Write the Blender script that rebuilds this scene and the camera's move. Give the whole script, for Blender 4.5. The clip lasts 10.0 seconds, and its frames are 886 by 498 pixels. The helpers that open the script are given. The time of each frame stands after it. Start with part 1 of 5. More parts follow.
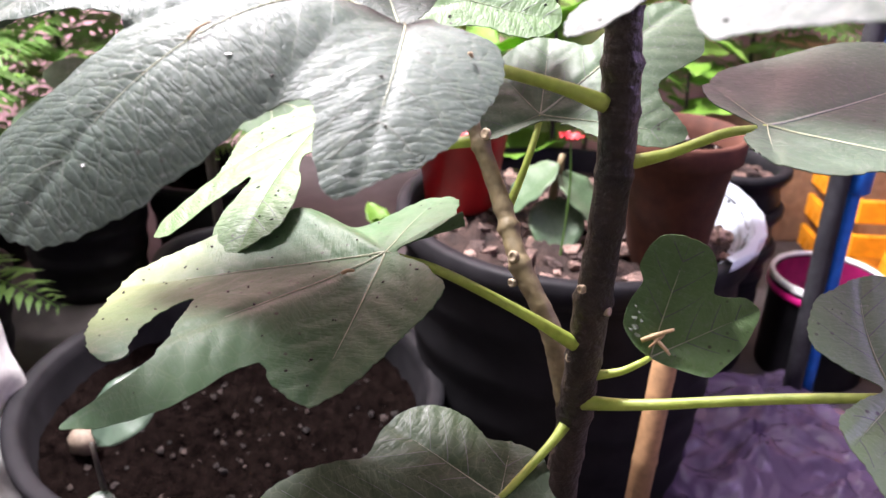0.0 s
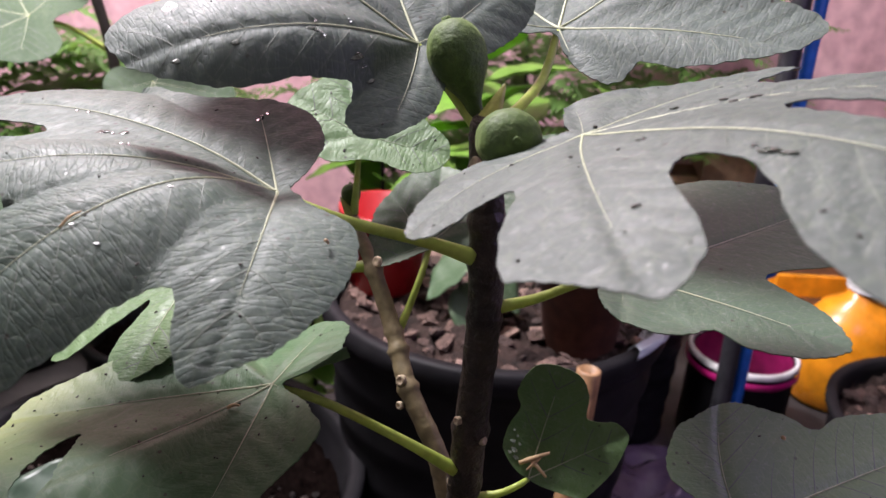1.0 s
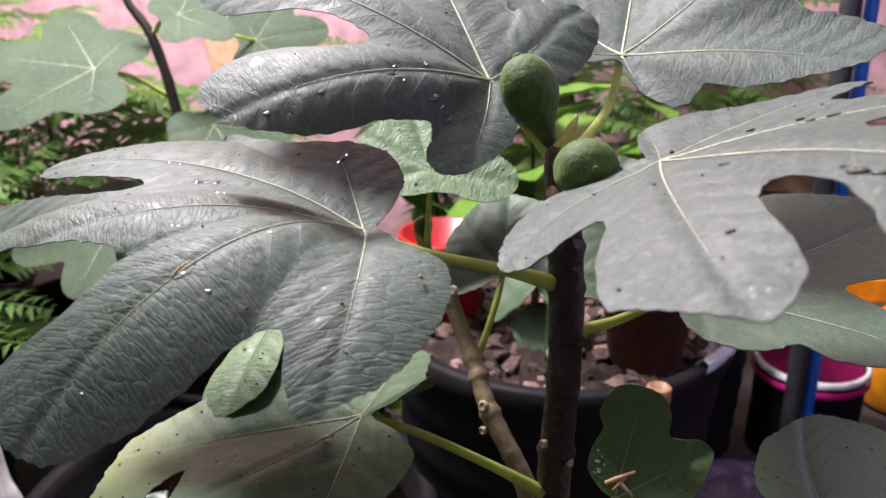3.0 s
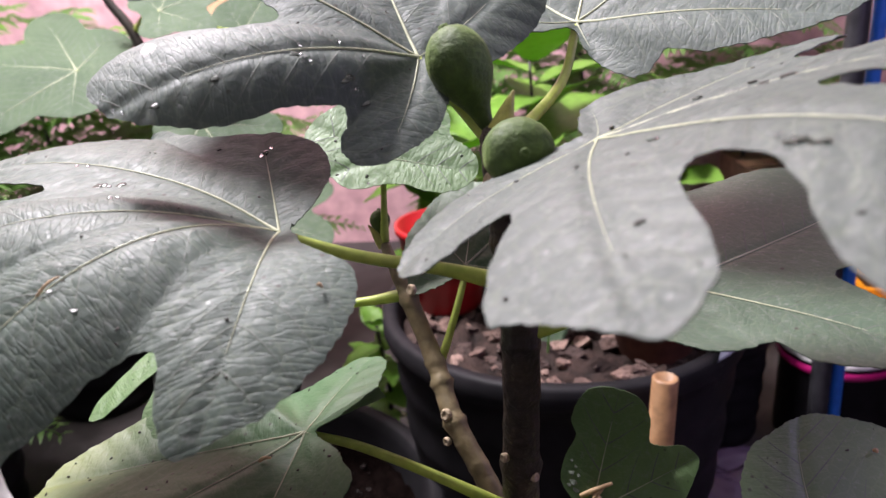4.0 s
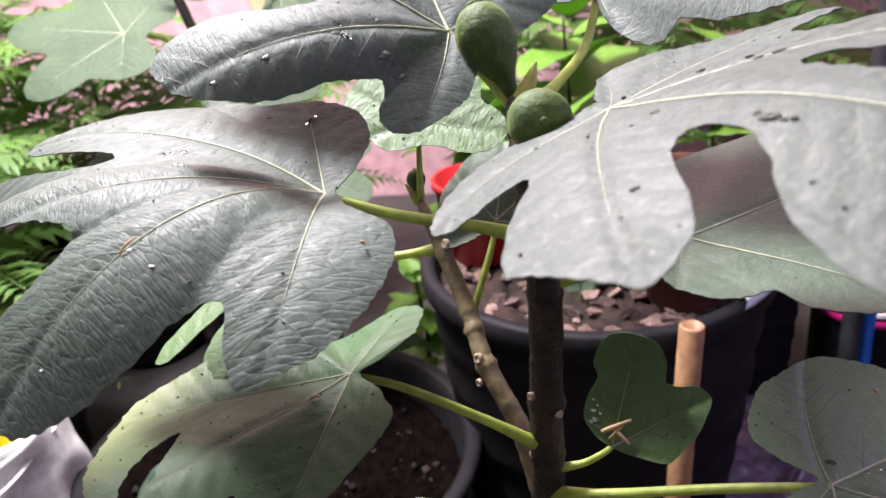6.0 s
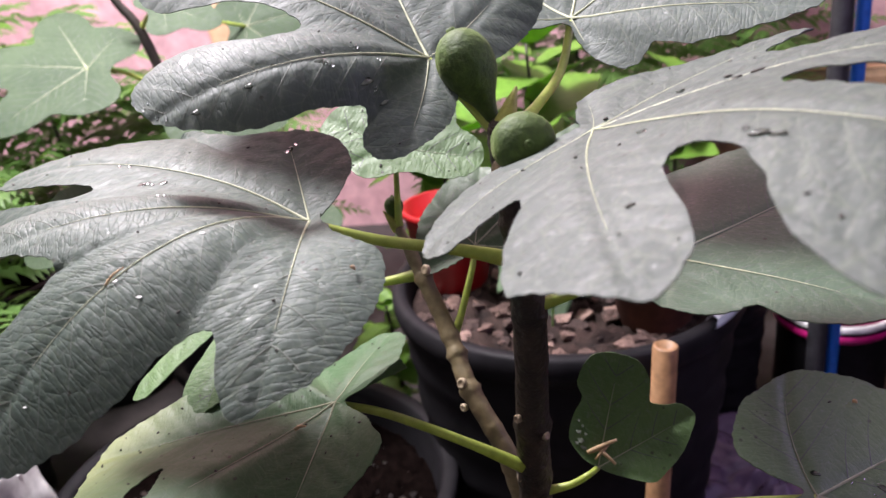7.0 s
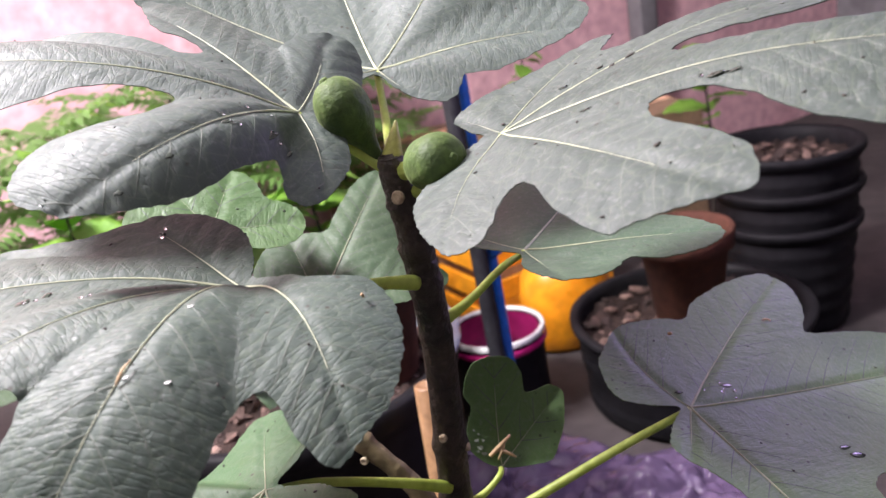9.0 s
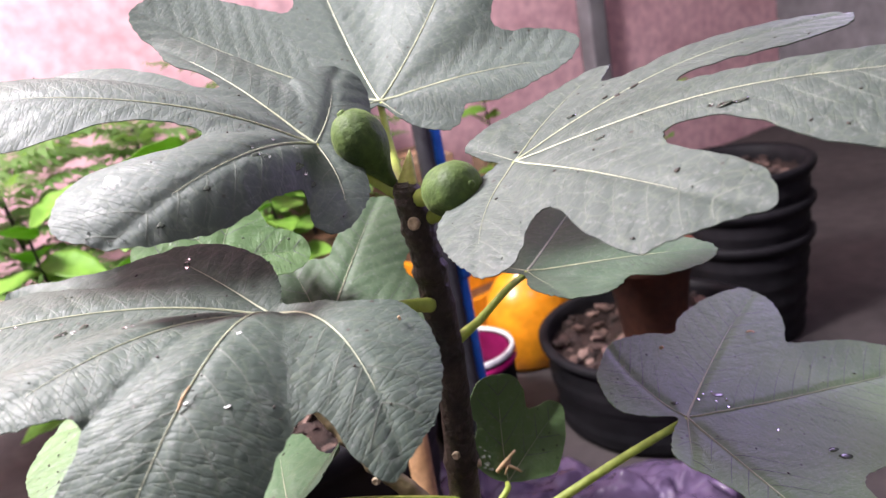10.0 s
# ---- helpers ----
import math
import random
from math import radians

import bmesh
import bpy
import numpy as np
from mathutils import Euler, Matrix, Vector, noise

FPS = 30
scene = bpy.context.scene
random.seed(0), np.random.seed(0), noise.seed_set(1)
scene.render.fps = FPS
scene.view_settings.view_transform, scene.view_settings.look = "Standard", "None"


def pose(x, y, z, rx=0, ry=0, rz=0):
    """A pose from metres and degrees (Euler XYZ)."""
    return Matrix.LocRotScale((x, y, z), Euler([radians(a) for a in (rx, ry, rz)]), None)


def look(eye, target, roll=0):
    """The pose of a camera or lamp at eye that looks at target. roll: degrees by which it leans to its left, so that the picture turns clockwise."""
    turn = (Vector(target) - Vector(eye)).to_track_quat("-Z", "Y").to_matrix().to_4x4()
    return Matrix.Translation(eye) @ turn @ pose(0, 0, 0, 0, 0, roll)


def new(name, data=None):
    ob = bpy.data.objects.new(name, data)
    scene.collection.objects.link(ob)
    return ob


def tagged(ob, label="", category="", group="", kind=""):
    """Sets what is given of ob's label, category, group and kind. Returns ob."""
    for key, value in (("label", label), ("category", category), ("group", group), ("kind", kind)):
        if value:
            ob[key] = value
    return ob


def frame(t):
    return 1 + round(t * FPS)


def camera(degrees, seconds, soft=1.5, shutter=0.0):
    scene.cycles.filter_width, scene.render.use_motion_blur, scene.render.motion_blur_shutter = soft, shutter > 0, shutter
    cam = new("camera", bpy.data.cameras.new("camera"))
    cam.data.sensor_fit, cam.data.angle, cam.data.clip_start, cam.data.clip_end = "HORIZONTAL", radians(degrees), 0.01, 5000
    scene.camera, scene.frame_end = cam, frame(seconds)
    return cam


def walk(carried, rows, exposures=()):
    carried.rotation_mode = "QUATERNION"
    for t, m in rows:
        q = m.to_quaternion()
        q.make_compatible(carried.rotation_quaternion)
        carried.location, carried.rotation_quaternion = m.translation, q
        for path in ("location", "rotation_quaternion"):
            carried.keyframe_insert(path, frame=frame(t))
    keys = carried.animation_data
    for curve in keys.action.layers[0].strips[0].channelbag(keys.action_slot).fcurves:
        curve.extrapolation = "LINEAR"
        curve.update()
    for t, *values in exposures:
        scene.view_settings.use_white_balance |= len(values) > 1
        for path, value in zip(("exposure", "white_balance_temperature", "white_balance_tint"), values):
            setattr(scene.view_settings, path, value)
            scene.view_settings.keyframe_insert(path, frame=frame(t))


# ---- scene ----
cam = camera(56.0, 10.0)
cam.data.dof.use_dof = True
cam.data.dof.focus_distance, cam.data.dof.aperture_fstop = 0.40, 13.5
PATH = [
    (0, (0.053, 0.015, 0.943), (0.013, 1.818, 0.078), 2.0),
    (0.5, (0.066, 0.014, 0.978), (0.096, 1.843, 0.169), 3.4),
    (1, (0.084, 0.011, 0.995), (0.159, 1.861, 0.237), 3.9),
    (1.5, (0.076, 0.011, 0.98), (0.157, 1.865, 0.232), 3.9),
    (2, (0.065, -0.004, 0.991), (0.116, 1.854, 0.254), 3.0),
    (2.5, (0.06, -0.013, 1.007), (0.062, 1.857, 0.297), 1.4),
    (4, (0.11, 0.042, 0.991), (-0.01, 1.897, 0.252), -3.6),
    (4.5, (0.124, 0.028, 1.003), (-0.042, 1.866, 0.232), -4.3),
    (5, (0.09, 0.022, 0.983), (-0.115, 1.826, 0.144), -3.3),
    (5.5, (0.088, 0.014, 0.987), (-0.132, 1.803, 0.121), -3.3),
    (6, (0.116, 0.011, 1.007), (-0.1, 1.813, 0.167), -5.3),
    (7.5, (0.083, 0.008, 1.004), (0.144, 1.863, 0.258), -5.8),
    (8, (0.001, 0.012, 0.997), (0.576, 1.793, 0.291), -7.9),
    (8.5, (-0.061, 0.024, 0.989), (0.831, 1.688, 0.329), -8.5),
    (9, (-0.048, 0.015, 0.995), (0.813, 1.697, 0.34), -10.1),
    (9.5, (-0.054, 0.01, 1.003), (0.806, 1.698, 0.361), -9.8),
    (10, (-0.081, 0.017, 1.006), (0.893, 1.649, 0.382), -10.3),
]
EXPOSURES = [(0.0, 1.2), (0.2, 1.05), (0.5, 0.5), (0.8, 0.1), (1.0, 0.05), (1.5, 0.02), (2.0, 0.18), (2.5, 0.05), (2.7, 0.05), (4.0, 0.15), (4.5, 0.3), (5.0, 0.45), (5.5, 0.6), (6.2, 0.5), (7.5, 0.1), (8.0, 0.36), (8.5, 0.46), (10.0, 0.5)]
walk(cam, [(t, look(eye, target, roll)) for t, eye, target, roll in PATH], EXPOSURES)

# world, lamps and exposure
world = bpy.data.worlds.new("night")
scene.world = world
world.use_nodes = True
world.node_tree.nodes["Background"].inputs["Color"].default_value = (0.5, 0.62, 0.82, 1)
world.node_tree.nodes["Background"].inputs["Strength"].default_value = 0.08


def bulb_light(name, place, watts, colour, radius):
    data = bpy.data.lights.new(name, "POINT")
    data.energy, data.color, data.shadow_soft_size = watts, colour, radius
    ob = new(name, data)
    ob.location = place
    return ob


bulb_light("lamp_light", (-0.48, 0.97, 1.97), 234, (1.0, 0.925, 0.985), 0.19)
bulb_light("grow_light", (0.72, 0.45, 1.05), 4.4, (0.62, 0.45, 1.0), 0.1)


# materials
def nodes_of(name, rough=0.6, metal=0.0, spec=0.5):
    m = bpy.data.materials.new(name)
    m.use_nodes = True
    b = m.node_tree.nodes["Principled BSDF"]
    b.inputs["Roughness"].default_value = rough
    b.inputs["Metallic"].default_value = metal
    b.inputs["Specular IOR Level"].default_value = spec
    return m, m.node_tree, b


def texnode(nt, kind, scale, coord="Object", **kw):
    tc = nt.nodes.new("ShaderNodeTexCoord")
    n = nt.nodes.new(kind)
    n.inputs["Scale"].default_value = scale
    for k, v in kw.items():
        n.inputs[k].default_value = v
    nt.links.new(tc.outputs[coord], n.inputs["Vector"])
    return n


def ramp(nt, source, stops):
    r = nt.nodes.new("ShaderNodeValToRGB")
    e = r.color_ramp.elements
    while len(e) < len(stops):
        e.new(0.5)
    for el, (p, c) in zip(e, stops):
        el.position, el.color = p, (*c, 1)
    nt.links.new(source, r.inputs["Fac"])
    return r


def mixed(nt, fac, a, b, kind="MIX"):
    m = nt.nodes.new("ShaderNodeMix")
    m.data_type, m.blend_type = "RGBA", kind
    if isinstance(fac, (int, float)):
        m.inputs["Factor"].default_value = fac
    else:
        nt.links.new(fac, m.inputs["Factor"])
    for sock, v in ((m.inputs[6], a), (m.inputs[7], b)):
        if isinstance(v, tuple):
            sock.default_value = (*v, 1)
        else:
            nt.links.new(v, sock)
    return m.outputs[2]


def bumped(nt, b, source, strength, distance, after=None):
    n = nt.nodes.new("ShaderNodeBump")
    n.inputs["Strength"].default_value, n.inputs["Distance"].default_value = strength, distance
    nt.links.new(source, n.inputs["Height"])
    if after:
        nt.links.new(after.outputs["Normal"], n.inputs["Normal"])
    nt.links.new(n.outputs["Normal"], b.inputs["Normal"])
    return n


def plain(name, dark, light, scale=20.0, rough=0.6, bump=0.2, depth=0.002, metal=0.0, spec=0.5, fine=6.0):
    """Two-scale noise between two colours, with relief."""
    m, nt, b = nodes_of(name, rough, metal, spec)
    big = texnode(nt, "ShaderNodeTexNoise", scale, Detail=8.0, Roughness=0.65)
    small = texnode(nt, "ShaderNodeTexNoise", scale * fine, Detail=4.0)
    c = ramp(nt, big.outputs["Fac"], [(0.3, dark), (0.7, light)])
    c2 = ramp(nt, small.outputs["Fac"], [(0.3, (0.75, 0.75, 0.75)), (0.7, (1.15, 1.15, 1.15))])
    nt.links.new(mixed(nt, 1.0, c.outputs["Color"], c2.outputs["Color"], "MULTIPLY"), b.inputs["Base Color"])
    r = ramp(nt, big.outputs["Fac"], [(0.3, (rough * 0.8,) * 3), (0.7, (min(1, rough * 1.2),) * 3)])
    nt.links.new(r.outputs["Color"], b.inputs["Roughness"])
    if bump:
        bumped(nt, b, small.outputs["Fac"], bump, depth)
    return m


def leaf_material(name, dark, light, rough, tip=None, spec=0.5, crinkle=1.0, glow=0.1, fine=1.0, dusty=1.0, through_leaf=(0.16, 0.26, 0.06)):
    """Leaf skin: fine wrinkles across the side veins, net of small veins, dust, pale flecks and specks."""
    m, nt, b = nodes_of(name, rough, 0.0, spec)
    big = texnode(nt, "ShaderNodeTexNoise", 14.0, Detail=5.0)
    c = ramp(nt, big.outputs["Fac"], [(0.32, dark), (0.68, light)]).outputs["Color"]
    net = texnode(nt, "ShaderNodeTexVoronoi", 260.0)
    net.feature = "DISTANCE_TO_EDGE"
    net2 = texnode(nt, "ShaderNodeTexVoronoi", 135.0)
    net2.feature = "DISTANCE_TO_EDGE"
    line = ramp(nt, net2.outputs["Distance"], [(0.0, (1.0, 1.0, 1.0)), (0.06, (0.0, 0.0, 0.0))])
    fade = nt.nodes.new("ShaderNodeMath")
    fade.operation = "MULTIPLY"
    fade.inputs[1].default_value = 0.10
    nt.links.new(line.outputs["Color"], fade.inputs[0])
    c = mixed(nt, fade.outputs[0], c, (0.3, 0.36, 0.2))
    dust = texnode(nt, "ShaderNodeTexNoise", 60.0, Detail=10.0, Roughness=0.8)
    d = ramp(nt, dust.outputs["Fac"], [(0.56, (0, 0, 0)), (0.75, (0.4 * dusty,) * 3)])
    c = mixed(nt, d.outputs["Color"], c, (0.27, 0.27, 0.26))
    # Finer pale flecks: dust, together with specular glints put into the colour.
    flake = texnode(nt, "ShaderNodeTexNoise", 310.0, Detail=4.0, Roughness=0.7)
    fl = ramp(nt, flake.outputs["Fac"], [(0.55, (0, 0, 0)), (0.72, (0.34 * dusty,) * 3)])
    c = mixed(nt, fl.outputs["Color"], c, (0.25, 0.26, 0.25))
    speck = texnode(nt, "ShaderNodeTexVoronoi", 130.0, Randomness=1.0)
    pick = texnode(nt, "ShaderNodeTexNoise", 23.0, Detail=1.0)
    s1 = ramp(nt, speck.outputs["Distance"], [(0.09, (1, 1, 1)), (0.15, (0, 0, 0))])
    s2 = ramp(nt, pick.outputs["Fac"], [(0.56, (0, 0, 0)), (0.62, (1, 1, 1))])
    c = mixed(nt, mixed(nt, 1.0, s1.outputs["Color"], s2.outputs["Color"], "MULTIPLY"), c, (0.035, 0.03, 0.025))
    if tip:
        uv = nt.nodes.new("ShaderNodeUVMap")
        sep = nt.nodes.new("ShaderNodeSeparateXYZ")
        nt.links.new(uv.outputs["UV"], sep.inputs[0])
        f = ramp(nt, sep.outputs["X"], [(0.07, (0, 0, 0)), (0.135, (0.9, 0.9, 0.9))])
        here = nt.nodes.new("ShaderNodeTexCoord")
        axis = nt.nodes.new("ShaderNodeSeparateXYZ")
        nt.links.new(here.outputs["Object"], axis.inputs[0])
        minus = nt.nodes.new("ShaderNodeMath")
        minus.operation = "MULTIPLY"
        minus.inputs[1].default_value = -1.0
        nt.links.new(axis.outputs["Y"], minus.inputs[0])
        lobe = ramp(nt, minus.outputs[0], [(0.04, (0, 0, 0)), (0.09, (1, 1, 1))])
        c = mixed(nt, mixed(nt, 1.0, f.outputs["Color"], lobe.outputs["Color"], "MULTIPLY"), c, tip)
    nt.links.new(c, b.inputs["Base Color"])
    r = ramp(nt, dust.outputs["Fac"], [(0.35, (rough * 0.85,) * 3), (0.7, (min(1, rough * 1.3),) * 3)])
    wet = texnode(nt, "ShaderNodeTexVoronoi", 210.0, Randomness=1.0)
    where = texnode(nt, "ShaderNodeTexNoise", 31.0, Detail=2.0)
    w1 = ramp(nt, wet.outputs["Distance"], [(0.12, (1, 1, 1)), (0.2, (0, 0, 0))])
    w2 = ramp(nt, where.outputs["Fac"], [(0.54, (0, 0, 0)), (0.6, (1, 1, 1))])
    spots = mixed(nt, 1.0, w1.outputs["Color"], w2.outputs["Color"], "MULTIPLY")
    nt.links.new(mixed(nt, spots, r.outputs["Color"], (0.44, 0.44, 0.44)), b.inputs["Roughness"])
    wr = texnode(nt, "ShaderNodeTexNoise", 1.0, "UV", Detail=6.0, Distortion=0.4)
    mp = nt.nodes.new("ShaderNodeMapping")
    mp.inputs["Scale"].default_value = (330.0, 130.0, 1.0)
    nt.links.new(wr.inputs["Vector"].links[0].from_socket, mp.inputs["Vector"])
    nt.links.new(mp.outputs["Vector"], wr.inputs["Vector"])
    first = bumped(nt, b, net.outputs["Distance"], 0.22, 0.0006)
    quilt = nt.nodes.new("ShaderNodeTexVoronoi")
    quilt.feature = "DISTANCE_TO_EDGE"
    quilt.inputs["Scale"].default_value = 1.0
    mq = nt.nodes.new("ShaderNodeMapping")
    mq.inputs["Scale"].default_value = (420.0, 75.0, 1.0)
    nt.links.new(mp.inputs["Vector"].links[0].from_socket, mq.inputs["Vector"])
    wob = mixed(nt, 0.22, mq.outputs["Vector"], wr.outputs["Color"], "ADD")
    nt.links.new(wob, quilt.inputs["Vector"])
    dome = ramp(nt, quilt.outputs["Distance"], [(0.0, (0.0, 0.0, 0.0)), (0.035, (0.6, 0.6, 0.6)), (0.12, (0.85, 0.85, 0.85)), (0.4, (1.0, 1.0, 1.0))])
    cells = bumped(nt, b, dome.outputs["Color"], 0.25 * crinkle, 0.0007, first)
    second = bumped(nt, b, wr.outputs["Fac"], 0.40 * crinkle * fine, 0.0015, cells)
    bumped(nt, b, net2.outputs["Distance"], 0.24 * crinkle, 0.0012, second)
    thin = nt.nodes.new("ShaderNodeBsdfTranslucent")
    thin.inputs["Color"].default_value = (*through_leaf, 1)
    both = nt.nodes.new("ShaderNodeMixShader")
    both.inputs["Fac"].default_value = glow
    nt.links.new(b.outputs["BSDF"], both.inputs[1])
    nt.links.new(thin.outputs["BSDF"], both.inputs[2])
    nt.links.new(both.outputs["Shader"], nt.nodes["Material Output"].inputs["Surface"])
    return m


LEAF = leaf_material("fig_leaf_skin", (0.045, 0.060, 0.051), (0.076, 0.093, 0.082), 0.58, spec=0.42, crinkle=1.0, fine=0.7)
LEAF_TOP = leaf_material("fig_leaf_top_skin", (0.050, 0.068, 0.058), (0.088, 0.110, 0.098), 0.6, spec=0.4, crinkle=1.15, fine=0.5)
LEAF_WET = leaf_material("fig_leaf_wet_skin", (0.016, 0.036, 0.012), (0.034, 0.060, 0.024), 0.42, spec=0.3, crinkle=0.8, dusty=0.15)
LEAF_OLIVE = leaf_material("fig_leaf_olive_skin", (0.085, 0.145, 0.066), (0.135, 0.20, 0.098), 0.46, spec=0.5, crinkle=0.7)
LEAF_QUILTED = leaf_material("fig_leaf_quilted_skin", (0.038, 0.060, 0.045), (0.072, 0.096, 0.079), 0.57, spec=0.44, crinkle=1.4, fine=0.45)
LEAF_DIM = leaf_material("fig_leaf_dim_skin", (0.045, 0.082, 0.050), (0.08, 0.125, 0.080), 0.48, spec=0.5, crinkle=0.7)
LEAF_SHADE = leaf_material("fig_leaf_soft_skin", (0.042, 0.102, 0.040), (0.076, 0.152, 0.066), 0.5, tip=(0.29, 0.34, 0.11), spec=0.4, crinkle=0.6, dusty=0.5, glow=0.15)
LEAF_YOUNG = leaf_material("fig_leaf_young_skin", (0.072, 0.145, 0.05), (0.125, 0.215, 0.082), 0.5, crinkle=1.0, glow=0.2)
LEAF_SAPLING = leaf_material("fig_sapling_skin", (0.028, 0.054, 0.024), (0.050, 0.082, 0.040), 0.65, spec=0.3, crinkle=0.5, dusty=0.3)
LEAF_FAR = leaf_material("fig_leaf_far_skin", (0.045, 0.09, 0.04), (0.08, 0.13, 0.065), 0.55, crinkle=0.4)
VEIN = plain("vein", (0.31, 0.34, 0.21), (0.44, 0.46, 0.31), 40, 0.5, 0.1, 0.0005)
SIDE_VEIN = plain("side_vein", (0.085, 0.105, 0.082), (0.125, 0.145, 0.115), 40, 0.6, 0.1, 0.0005, spec=0.4)
PETIOLE = plain("petiole", (0.40, 0.52, 0.08), (0.55, 0.64, 0.17), 30, 0.42, 0.15, 0.0008)
BARK = plain("fig_bark", (0.010, 0.007, 0.005), (0.062, 0.042, 0.028), 38, 0.55, 0.9, 0.003)
BARK_YOUNG = plain("young_bark", (0.14, 0.11, 0.05), (0.24, 0.19, 0.10), 35, 0.55, 0.5, 0.0015)
SCAR = plain("leaf_scar", (0.28, 0.20, 0.11), (0.55, 0.46, 0.33), 90, 0.8, 0.5, 0.001)
FIG = plain("fig_skin", (0.022, 0.047, 0.009), (0.078, 0.125, 0.026), 60, 0.66, 0.6, 0.0012, spec=0.35)
FIG.node_tree.nodes["Principled BSDF"].inputs["Sheen Weight"].default_value = 0.12
FIG.node_tree.nodes["Principled BSDF"].inputs["Sheen Tint"].default_value = (0.75, 0.9, 0.35, 1)
BUD = plain("bud", (0.30, 0.34, 0.06), (0.45, 0.40, 0.12), 60, 0.5, 0.2, 0.0005)
BLACK = plain("black_plastic", (0.007, 0.007, 0.008), (0.015, 0.014, 0.016), 8, 0.6, 0.25, 0.001, spec=0.12)
CHIPS = plain("bark_mulch", (0.008, 0.005, 0.004), (0.05, 0.032, 0.026), 40, 0.9, 0.8, 0.004, spec=0.2)
SOIL = plain("dark_soil", (0.0015, 0.001, 0.001), (0.012, 0.008, 0.007), 70, 1.0, 1.0, 0.008, spec=0.0)
TERRACOTTA = plain("terracotta", (0.05, 0.02, 0.013), (0.105, 0.042, 0.027), 12, 0.8, 0.3, 0.001, spec=0.2)
RED = plain("red_plastic", (0.27, 0.005, 0.008), (0.34, 0.010, 0.013), 6, 0.35, 0.05, 0.0005)
PINK_WALL = plain("pink_plaster", (0.52, 0.295, 0.325), (0.65, 0.405, 0.43), 5, 0.85, 0.5, 0.004)
# Whiteness chosen so that the unseen ceiling throws neutral fill light down.
BOUNCE_CEILING = plain("white_bounce_ceiling", (0.60, 0.61, 0.63), (0.70, 0.71, 0.73), 3, 0.9, 0.2, 0.002)
GREY_WALL = plain("grey_render", (0.13, 0.125, 0.13), (0.22, 0.21, 0.22), 3, 0.9, 0.5, 0.004)
CONCRETE = plain("dirty_concrete", (0.028, 0.023, 0.023), (0.075, 0.062, 0.06), 4, 0.85, 0.6, 0.004)
BAMBOO = plain("bamboo", (0.22, 0.12, 0.055), (0.34, 0.20, 0.10), 20, 0.5, 0.25, 0.001)
BLUE = plain("blue_plastic", (0.012, 0.10, 0.42), (0.02, 0.16, 0.6), 9, 0.35, 0.1, 0.0005)
STEEL = plain("dusty_black_steel", (0.006, 0.006, 0.008), (0.035, 0.035, 0.04), 25, 0.5, 0.2, 0.001)
MAGENTA = plain("magenta_plastic", (0.42, 0.008, 0.13), (0.6, 0.02, 0.22), 8, 0.35, 0.1, 0.0005)
DARK_MAGENTA = plain("magenta_paint_film", (0.14, 0.004, 0.045), (0.26, 0.01, 0.09), 8, 0.4, 0.1, 0.0005)
WHITE = plain("white_plastic", (0.55, 0.55, 0.53), (0.78, 0.78, 0.76), 10, 0.45, 0.15, 0.001)
ORANGE = plain("orange_plastic", (0.75, 0.24, 0.012), (0.9, 0.38, 0.02), 6, 0.3, 0.08, 0.001)
YELLOW = plain("yellow_plastic", (0.72, 0.55, 0.03), (0.85, 0.68, 0.05), 6, 0.4, 0.08, 0.001)
CARD = plain("cardboard", (0.16, 0.10, 0.06), (0.27, 0.175, 0.105), 10, 0.85, 0.3, 0.001)
PEACH = plain("peach_batten", (0.66, 0.38, 0.22), (0.78, 0.5, 0.32), 8, 0.75, 0.2, 0.001)
FERN = plain("feathery_green", (0.065, 0.14, 0.035), (0.16, 0.28, 0.075), 15, 0.5, 0.1, 0.0005)
BRIGHT = plain("bright_green", (0.12, 0.28, 0.03), (0.24, 0.42, 0.07), 15, 0.45, 0.15, 0.0008)
GREYLEAF = plain("grey_green_leaf", (0.03, 0.055, 0.035), (0.06, 0.09, 0.06), 18, 0.4, 0.15, 0.0008)


def thin_leaf(m, colour, share):
    """Lets light through a thin leaf."""
    nt = m.node_tree
    thin = nt.nodes.new("ShaderNodeBsdfTranslucent")
    thin.inputs["Color"].default_value = (*colour, 1)
    both = nt.nodes.new("ShaderNodeMixShader")
    both.inputs["Fac"].default_value = share
    nt.links.new(nt.nodes["Principled BSDF"].outputs["BSDF"], both.inputs[1])
    nt.links.new(thin.outputs["BSDF"], both.inputs[2])
    nt.links.new(both.outputs["Shader"], nt.nodes["Material Output"].inputs["Surface"])


thin_leaf(PETIOLE, (0.5, 0.62, 0.12), 0.25)
thin_leaf(FERN, (0.22, 0.40, 0.07), 0.4)
thin_leaf(BRIGHT, (0.24, 0.46, 0.05), 0.4)
TWIG = plain("dark_twig", (0.015, 0.013, 0.010), (0.05, 0.04, 0.03), 30, 0.6, 0.4, 0.001)
BEIGE = plain("beige_bulb", (0.14, 0.105, 0.075), (0.24, 0.19, 0.14), 40, 0.7, 0.4, 0.001)


def film_material():
    m, nt, b = nodes_of("clear_purple_film", 0.12, 0.0, 0.9)
    # The purple sheen on the clear film is put into its base colour.
    b.inputs["Base Color"].default_value = (0.14, 0.10, 0.18, 1)
    b.inputs["Transmission Weight"].default_value = 0.3
    b.inputs["IOR"].default_value = 1.3
    n = texnode(nt, "ShaderNodeTexNoise", 45.0, Detail=6.0)
    bumped(nt, b, n.outputs["Fac"], 0.7, 0.006)
    return m


